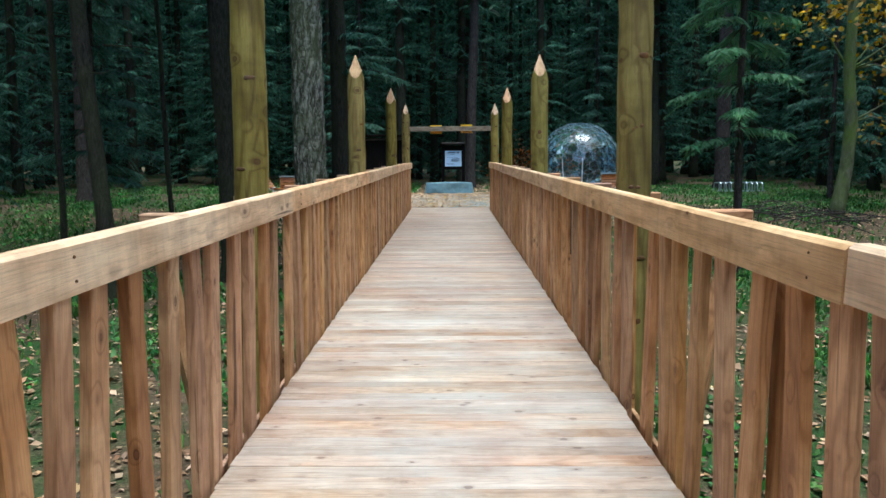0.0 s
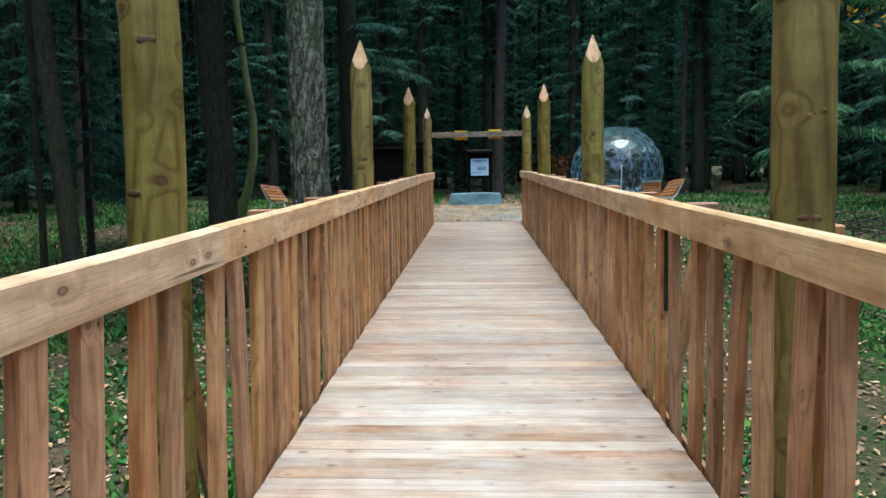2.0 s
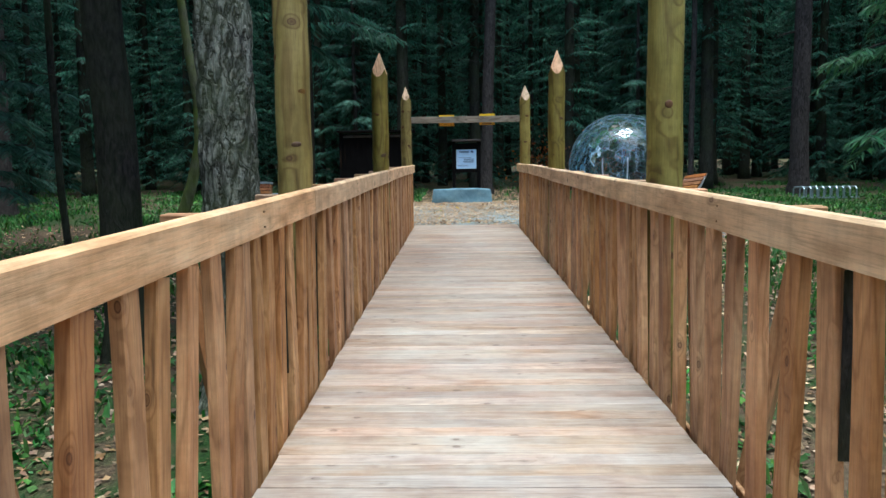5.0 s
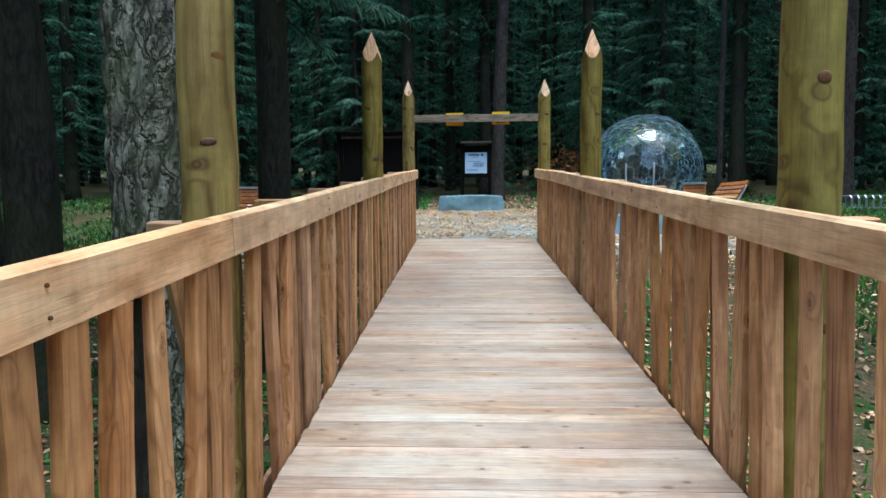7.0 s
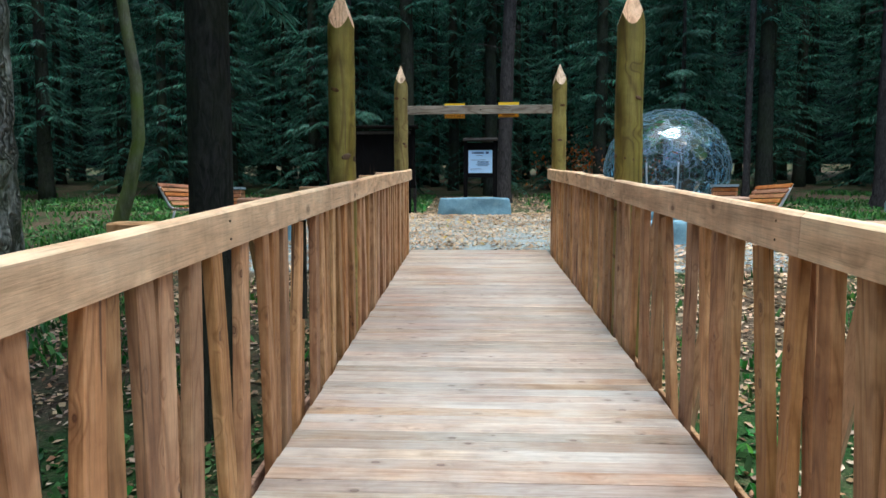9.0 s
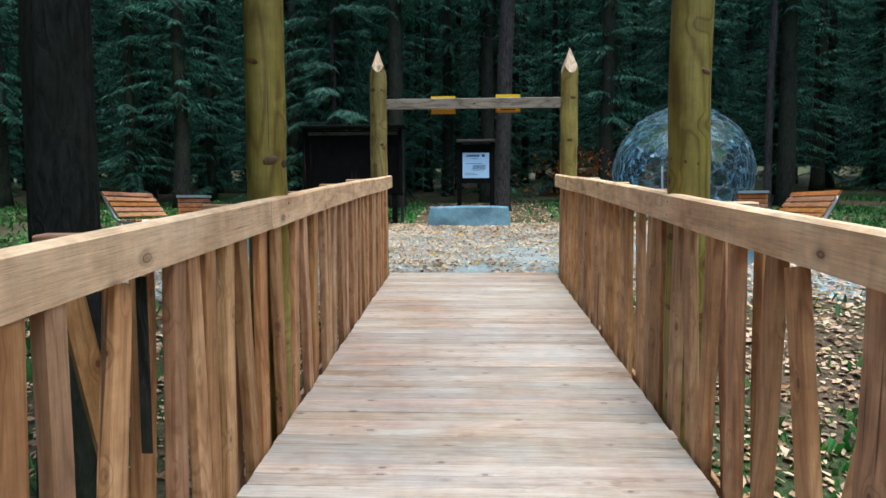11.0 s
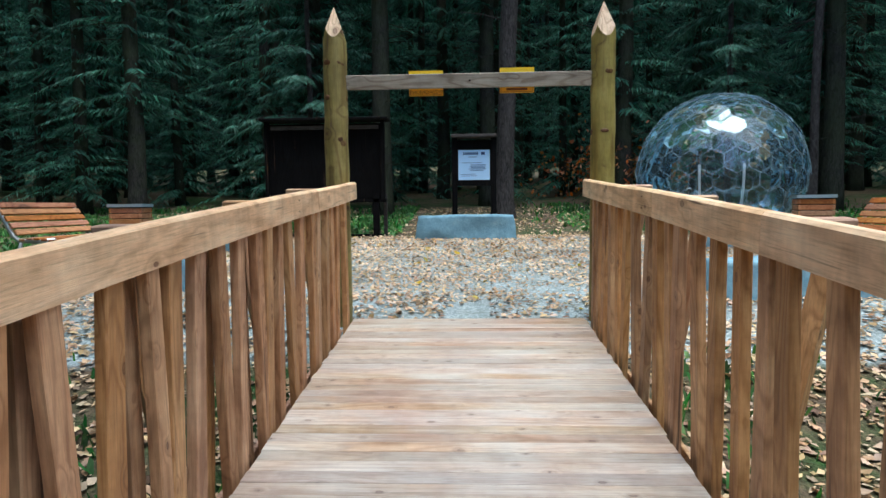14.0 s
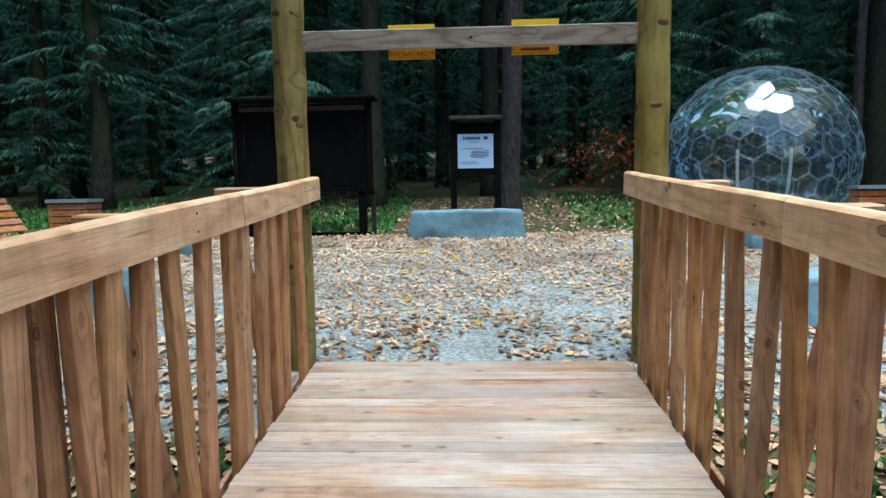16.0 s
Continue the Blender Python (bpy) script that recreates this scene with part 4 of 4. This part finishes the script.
def bench(place, rz):
    """Slatted park bench; its slats run along local y and it faces local +x."""
    t = thing("bench", at(place, rz), "park bench of orange-brown slats on curved aluminium frames", "bench", "benches of the yard")
    L = 1.5
    for y in (-L / 2 + 0.03, L / 2 - 0.03):
        bm = bmesh.new()
        add_tube(bm, [(0.5, y, 0.41), (0.25, y, 0.385), (0.05, y, 0.4), (-0.02, y, 0.45), (-0.13, y, 0.66), (-0.22, y, 0.86)], [0.024, 0.026, 0.028, 0.028, 0.024, 0.02], 8)
        add_tube(bm, [(0.08, y, 0.39), (0.02, y, 0.2), (0.1, y, 0.02), (0.35, y, 0.02), (0.44, y, 0.2), (0.4, y, 0.39)], [0.022, 0.022, 0.024, 0.024, 0.022, 0.022], 8)
        part("side_frame", bm, ALU, t, "curved pale aluminium frame", True)
    for k in range(5):
        u = k / 4
        x, z = 0.03 - 0.225 * u, 0.5 + 0.33 * u
        o = part("back_slat", box(-0.014, 0.014, -L / 2, L / 2, -0.036, 0.036, 0.004), SLAT_WOOD, t)
        o.matrix_local = pose(x, 0, z, 0, -31, 0)
    for k in range(5):
        o = part("seat_slat", box(-0.038, 0.038, -L / 2, L / 2, -0.014, 0.014, 0.004), SLAT_WOOD, t)
        o.matrix_local = pose(0.1 + 0.092 * k, 0, 0.425 - 0.012 * abs(k - 1.5), 0, 0, 0)


bench(on_ground(-5.47, 19.2, 0.05), 0.0)
bench(on_ground(4.93, 18.7, 0.05), 176.0)


def litter_bin(place, rz):
    t = thing("litter_bin", at(place, rz), "square litter bin clad in wooden slats under a dark steel rim", "litter bin", "litter bins of the yard")
    part("liner", box(-0.2, 0.2, -0.2, 0.2, 0.04, 0.64), DARK_WOOD, t)
    for k in range(7):
        z = 0.06 + 0.083 * k
        for rot in (0, 90, 180, 270):
            o = part("slat", box(-0.235, 0.235, 0.203, 0.228, z, z + 0.07, 0.004), SLAT_WOOD, t)
            o.matrix_local = pose(0, 0, 0, 0, 0, rot)
    bm = bmesh.new()
    for a, b, c, d in ((-0.25, 0.25, -0.25, -0.15), (-0.25, 0.25, 0.15, 0.25), (-0.25, -0.15, -0.15, 0.15), (0.15, 0.25, -0.15, 0.15)):
        add_box(bm, a, b, c, d, 0.645, 0.69)
    part("rim", bm, LID, t, "dark blue-grey steel rim")
    for x in (-0.17, 0.17):
        part("foot", box(x - 0.02, x + 0.02, -0.17, 0.17, -0.05, 0.05), ZINC, t)


litter_bin(on_ground(-5.15, 20.5, 0.05), 10.0)
litter_bin(on_ground(5.02, 20.5, 0.05), -18.0)


def cycle_rack(place, rz):
    t = thing("cycle_rack", at(place, rz), "low galvanised cycle rack with a row of hoops", "cycle rack")
    for k in range(9):
        bm = bmesh.new()
        x = -0.68 + 0.17 * k
        add_tube(bm, [(x, -0.22, 0), (x, -0.22, 0.24), (x, -0.17, 0.29), (x, 0.17, 0.29), (x, 0.22, 0.24), (x, 0.22, 0)], [0.02] * 6, 8)
        part("hoop", bm, ZINC, t)
    for y in (-0.22, 0.22):
        part("ground_rail", box(-0.75, 0.75, y - 0.02, y + 0.02, 0.0, 0.035, 0.003), ZINC, t)


cycle_rack(on_ground(9.2, 20.8), 4.0)


def notice_board():
    t = thing("notice_board", at(on_ground(0.11, 22.8), 0), "small dark timber notice board with a little roof and poster", "notice board")
    for x in (-0.36, 0.36):
        part("post", box(x - 0.05, x + 0.05, -0.05, 0.05, -0.2, 1.62, 0.005), DARK_WOOD, t)
    part("panel", box(-0.31, 0.31, -0.02, 0.02, 0.72, 1.56), DARK_WOOD, t)
    part("roof", box(-0.42, 0.42, -0.16, 0.16, 1.6, 1.66, 0.01), GREY_ROOF, t)
    poster = part("poster", box(-0.29, 0.29, -0.03, -0.022, 0.83, 1.38, 0.001), PAPER, t, "pale blue-white printed poster")
    for x0, x1, z0, z1, m in ((-0.17, 0.08, 1.29, 1.335, PRINT), (-0.2, -0.18, 1.285, 1.34, PRINT_DARK), (0.13, 0.2, 1.29, 1.34, PRINT_DARK), (-0.1, 0.05, 1.245, 1.257, PRINT), (-0.22, 0.14, 1.14, 1.15, PRINT), (-0.06, 0.22, 1.1, 1.112, PRINT), (-0.08, 0.22, 1.075, 1.087, PRINT), (-0.06, 0.2, 1.05, 1.062, PRINT), (-0.1, 0.22, 1.025, 1.037, PRINT), (-0.07, 0.18, 1.0, 1.01, PRINT), (-0.24, 0.02, 0.93, 0.938, PRINT), (-0.24, 0.05, 0.9, 0.908, PRINT)):
        part("print_bar", box(x0, x1, -0.033, -0.0305, z0, z1), m, poster)


notice_board()


def display_case():
    g = ground_z(-2.28, 21.2)
    t = thing("display_board", at(B(-2.28, 21.2, g)), "large black timber display board on legs under a narrow roof", "display board")
    for x in (-0.82, 0.8):
        part("leg", box(x - 0.05, x + 0.05, -0.06, 0.06, -0.3, 0.7, 0.004), DARK_WOOD, t)
    for x in (-0.69, 0.93):
        part("brace", box(x - 0.03, x + 0.03, 0.1, 0.16, -0.3, 0.7, 0.004), GREY_ROOF, t)
    part("panel", box(-0.93, 0.93, -0.03, 0.03, 0.62, 1.82, 0.004), DARK_WOOD, t)
    part("lower_rail", box(-0.97, 0.97, -0.06, 0.06, 0.56, 0.62, 0.004), DARK_WOOD, t)
    for x in (-0.95, 0.92):
        part("side_frame", box(x - 0.03, x + 0.03, -0.07, 0.05, 0.6, 1.86, 0.004), DARK_WOOD, t)
    part("frieze", box(-0.88, 0.86, -0.05, -0.031, 1.73, 1.79), GREY_ROOF, t)
    part("roof", box(-1.02, 1.02, -0.2, 0.2, 1.86, 1.9, 0.008), DARK_WOOD, t)
    part("ground_sill", box(-0.9, 0.9, -0.05, 0.05, -0.02, 0.05, 0.004), DARK_WOOD, t)


display_case()


def geodesic_cells(freq):
    """Centres of the cells of a ball cut into six-sided panels, each with its corners in order."""
    bm = bmesh.new()
    bmesh.ops.create_icosphere(bm, subdivisions=1, radius=1.0)
    pts, faces = {}, []

    def key(v):
        v = v.normalized()
        k = (round(v.x, 4), round(v.y, 4), round(v.z, 4))
        pts.setdefault(k, v)
        return k

    for f in bm.faces:
        a, b, c = (v.co.copy() for v in f.verts)
        grid = {(i, j): key(a + (b - a) * (i / freq) + (c - a) * (j / freq)) for i in range(freq + 1) for j in range(freq + 1 - i)}
        for i in range(freq):
            for j in range(freq - i):
                faces.append((grid[i, j], grid[i + 1, j], grid[i, j + 1]))
                if i + j < freq - 1:
                    faces.append((grid[i + 1, j], grid[i + 1, j + 1], grid[i, j + 1]))
    bm.free()
    round_each = {k: [] for k in pts}
    for f in faces:
        mid = (pts[f[0]] + pts[f[1]] + pts[f[2]]).normalized()
        for k in f:
            round_each[k].append(mid)
    cells = []
    for k, n in pts.items():
        e1 = n.orthogonal().normalized()
        e2 = n.cross(e1)
        cells.append((n, sorted(round_each[k], key=lambda c: math.atan2(c.dot(e2), c.dot(e1)))))
    return cells


def dome():
    """Clear garden dome of overlapping six-sided panels on a pale frame."""
    R, cz = 1.38, 0.9
    gx, gy = 4.45, 22.5
    t = thing("garden_dome", at(on_ground(gx, gy), 14.0), "clear plastic garden dome of hexagonal panels", "dome")
    cells = geodesic_cells(5)
    for n, cs in cells:
        if n.z * R + cz < 0.1:
            continue
        c = n * R + Vector((0, 0, cz))
        pts = [p * (R / max(p.dot(n), 0.2)) * 1.0 + Vector((0, 0, cz)) for p in cs]
        tilt = rng.uniform(-0.09, 0.09), rng.uniform(-0.09, 0.09)
        e1 = n.orthogonal().normalized()
        e2 = n.cross(e1)
        pts = [c + (p - c) * 1.05 + n * ((p - c).dot(e1) * tilt[0] + (p - c).dot(e2) * tilt[1]) + n * (0.012 if p.z < c.z else 0.0) for p in pts]
        if min(p.z for p in pts) < 0.0:
            pts = [Vector((p.x, p.y, max(p.z, 0.0))) for p in pts]
        b = bmesh.new()
        bulge = c + n * 0.012
        ctr = b.verts.new(bulge)
        vs = [b.verts.new(p) for p in pts]
        ins = [b.verts.new(c + (p - c) * 0.55 + n * 0.009) for p in pts]
        k = len(vs)
        for i in range(k):
            b.faces.new((vs[i], vs[(i + 1) % k], ins[(i + 1) % k], ins[i]))
            b.faces.new((ins[i], ins[(i + 1) % k], ctr))
        pan = part("panel", b, CLEAR, t, smooth_shade=True)
        pan.visible_shadow = False
        s = bmesh.new()
        for i in range(k):
            p, q = pts[i] + n * 0.004, pts[(i + 1) % k] + n * 0.004
            if (p - q).length > 0.02:
                add_tube(s, [p, q], [0.0022, 0.0022], 3, cap=False)
        part("seam", s, SEAM, pan)
    b = bmesh.new()
    base = math.sqrt(R * R - cz * cz)
    ringp = [(base * math.cos(2 * math.pi * k / 40), base * math.sin(2 * math.pi * k / 40), 0.03) for k in range(41)]
    add_tube(b, ringp, [0.03] * 41, 8)
    part("base_ring", b, WHITE_FRAME, t)
    for a in (222, 250):
        b = bmesh.new()
        aa = radians(a)
        pts = []
        for k in range(8):
            z = 1.0 * k / 7
            rad = math.sqrt(max(R * R - (z - cz) ** 2, 0)) - 0.04
            pts.append((rad * math.cos(aa), rad * math.sin(aa), z))
        add_tube(b, pts, [0.022] * 8, 6)
        part("door_jamb", b, WHITE_FRAME, t)


dome()

# ---- ground cover ----
def scatter_leaves(name, count, area, size, mat, label, category, flat=0.25, keep=None):
    V, F = [], []
    for _ in range(count):
        for _try in range(30):
            x, y = area()
            if keep is None or keep(x, y):
                break
        z = ground_z(x, y)
        a = nrg.random() * 6.283
        L = size * (0.5 + 0.9 * nrg.random())
        w = L * (0.45 + 0.35 * nrg.random())
        tx, ty = nrg.normal() * flat, nrg.normal() * flat
        ca, sa = math.cos(a), math.sin(a)
        k = len(V)
        for u, v, h in ((-1, 0, 0.0), (-0.2, -1, 0.25), (1, 0, 0.0), (-0.1, 1, 0.25)):
            dx, dy = u * L * ca - v * w * sa, u * L * sa + v * w * ca
            V.append((x + dx, y + dy, z + 0.012 + h * L * 0.5 + abs(tx) * L + tx * dx + ty * dy))
        F += [(k, k + 1, k + 2), (k, k + 2, k + 3)]
    me = add_soup(name, V, F, mat)
    ob = new(name, me)
    ob.matrix_world = RAMP
    tagged(ob, label, category, kind="stuff")


def yard_area():
    return rng.uniform(-5.2, 5.8), 16.7 + 4.4 * rng.random() ** 0.75


def yard_keep(x, y):
    return noise.noise((x * 0.7, y * 0.9, 2.0)) + 0.5 * noise.noise((x * 2.3, y * 2.6, 7.0)) + rng.uniform(-0.25, 0.25) > -0.35 - 0.5 * smooth(17.5, 19, y) + 0.5 * smooth(0.5, 2.5, x) * (1 - smooth(3.5, 5, x)) + 0.85 * (1 - smooth(16.9, 17.7, y))


scatter_leaves("fallen_leaves", 38000, yard_area, 0.022, LITTER, "dry brown and tan leaves on the gravel", "leaves", keep=yard_keep)
scatter_leaves("leaf_litter", 20000, lambda: (rng.choice([-1, 1]) * (0.3 + 10 * rng.random() ** 1.6), rng.uniform(-1, 17.5)), 0.032, LITTER, "leaf litter on the forest floor below the bridge", "leaves")
scatter_leaves("brown_litter", 26000, lambda: (rng.choice([-1, 1]) * (0.2 + 10 * rng.random() ** 1.4), rng.uniform(-1, 17.5)), 0.03, LITTER_BROWN, "old brown leaf litter on the soil beside the bridge", "leaves")
scatter_leaves("bank_leaves", 9000, lambda: (rng.choice([-1, 1]) * (1.1 + 4.2 * rng.random()), 12.0 + 5.5 * rng.random() ** 0.8), 0.034, LITTER, "pale dry leaves on the bank beside the bridge's end", "leaves")
scatter_leaves("edge_litter", 7000, lambda: (rng.uniform(-7, 8), rng.uniform(20.8, 26.5)), 0.032, LITTER, "brown leaf litter along the edge of the wood", "leaves")
scatter_leaves("ochre_leaves", 160, yard_area, 0.045, YELLOW_LEAF, "scattered ochre leaves on the gravel", "leaves")

scatter_leaves("herbs", 42000, lambda: (rng.choice([-1, 1]) * (1.15 + 11 * rng.random() ** 1.2), rng.uniform(2, 25)), 0.036, GRASS, "low green herbs carpeting the forest floor", "herbs", flat=0.5, keep=lambda x, y: noise.noise((x * 0.5, y * 0.5, 5.0)) > -0.12 and not (-5.4 < x < 6.0 and 12.0 < y < 21.2))


def grass_cover():
    V, F = [], []
    n = 0
    while n < 60000:
        s = rng.choice([-1, 1])
        x, y = s * (1.2 + 14 * rng.random() ** 1.15), rng.uniform(0, 27)
        if -5.2 < x < 5.8 and 15.8 < y < 21.1:
            continue
        if 1.5 < x < 4.8 and 20.5 < y < 25.0 and rng.random() < 0.93:
            continue
        if abs(x) < 3.6 and y < 17 and rng.random() < 0.6:
            continue
        if y > 21 and noise.noise((x * 0.8, y * 0.8, 8.0)) < 0.1 and rng.random() < 0.75:
            continue
        if noise.noise((x * 0.55, y * 0.55, 5.0)) < 0.05 and rng.random() < 0.88:
            continue
        n += 1
        z = ground_z(x, y)
        a = rng.uniform(0, 6.28)
        h = rng.uniform(0.04, 0.13)
        w = rng.uniform(0.008, 0.03)
        b = rng.uniform(0.2, 0.9) * h
        k = len(V)
        ca, sa = math.cos(a), math.sin(a)
        V += [(x - w * sa, y + w * ca, z - 0.01), (x + w * sa, y - w * ca, z - 0.01), (x + ca * b * 0.5 + w * sa, y + sa * b * 0.5 - w * ca, z + h * 0.8), (x + ca * b, y + sa * b, z + h)]
        F += [(k, k + 1, k + 2), (k, k + 2, k + 3)]
    ob = new("grass", add_soup("grass", V, F, GRASS))
    ob.matrix_world = RAMP
    tagged(ob, "low green grass and herbs on the forest floor", "grass", kind="stuff")


grass_cover()

# heap of cut branches and loose sticks
def brush_heap():
    g = thing("brush_heap", RAMP @ pose(7.6, 15.2, ground_z(7.6, 15.2)), "low heap of cut branches on bare soil", "brushwood")
    bm = bmesh.new()
    for _ in range(150):
        a, r = rng.uniform(0, 6.28), 1.5 * rng.random() ** 0.6
        x, y = r * math.cos(a) * 1.3, r * math.sin(a)
        z = 0.05 + 0.38 * math.exp(-(r * r) / 0.9) * rng.random()
        d = Vector((rng.uniform(-1, 1), rng.uniform(-1, 1), rng.uniform(-0.15, 0.3))).normalized() * rng.uniform(0.3, 0.8)
        p = Vector((x, y, z))
        q = Vector((rng.uniform(-0.05, 0.05), rng.uniform(-0.05, 0.05), 0.04))
        rad = rng.uniform(0.004, 0.014)
        add_tube(bm, [p - d, p + q, p + d], [rad, rad * 0.9, rad * 0.4], 5, cap=False)
    part("brushwood", bm, BARK_RED, g)


brush_heap()

# ---- planks of the deck ----
plank_meshes = []
for k in range(8):
    bm = bmesh.new()
    w = PITCH / 2 - 0.0011
    sag = rng.uniform(-0.0015, 0.0015)
    add_box(bm, -0.95, 0.95, -w, w, -0.044, sag, 0.002)
    plank_meshes.append(mesh_of("plank", bm, DECK_WOOD))
n = 0
y = DECK_END - PITCH / 2
while y > DECK_START:
    piece("plank", plank_meshes[n % 8] if n % 5 else plank_meshes[rng.randrange(8)], deck, pose(rng.uniform(-0.006, 0.006), y, rng.uniform(-0.0015, 0.001), 0, 0, rng.choice([0, 180])))
    y -= PITCH
    n += 1
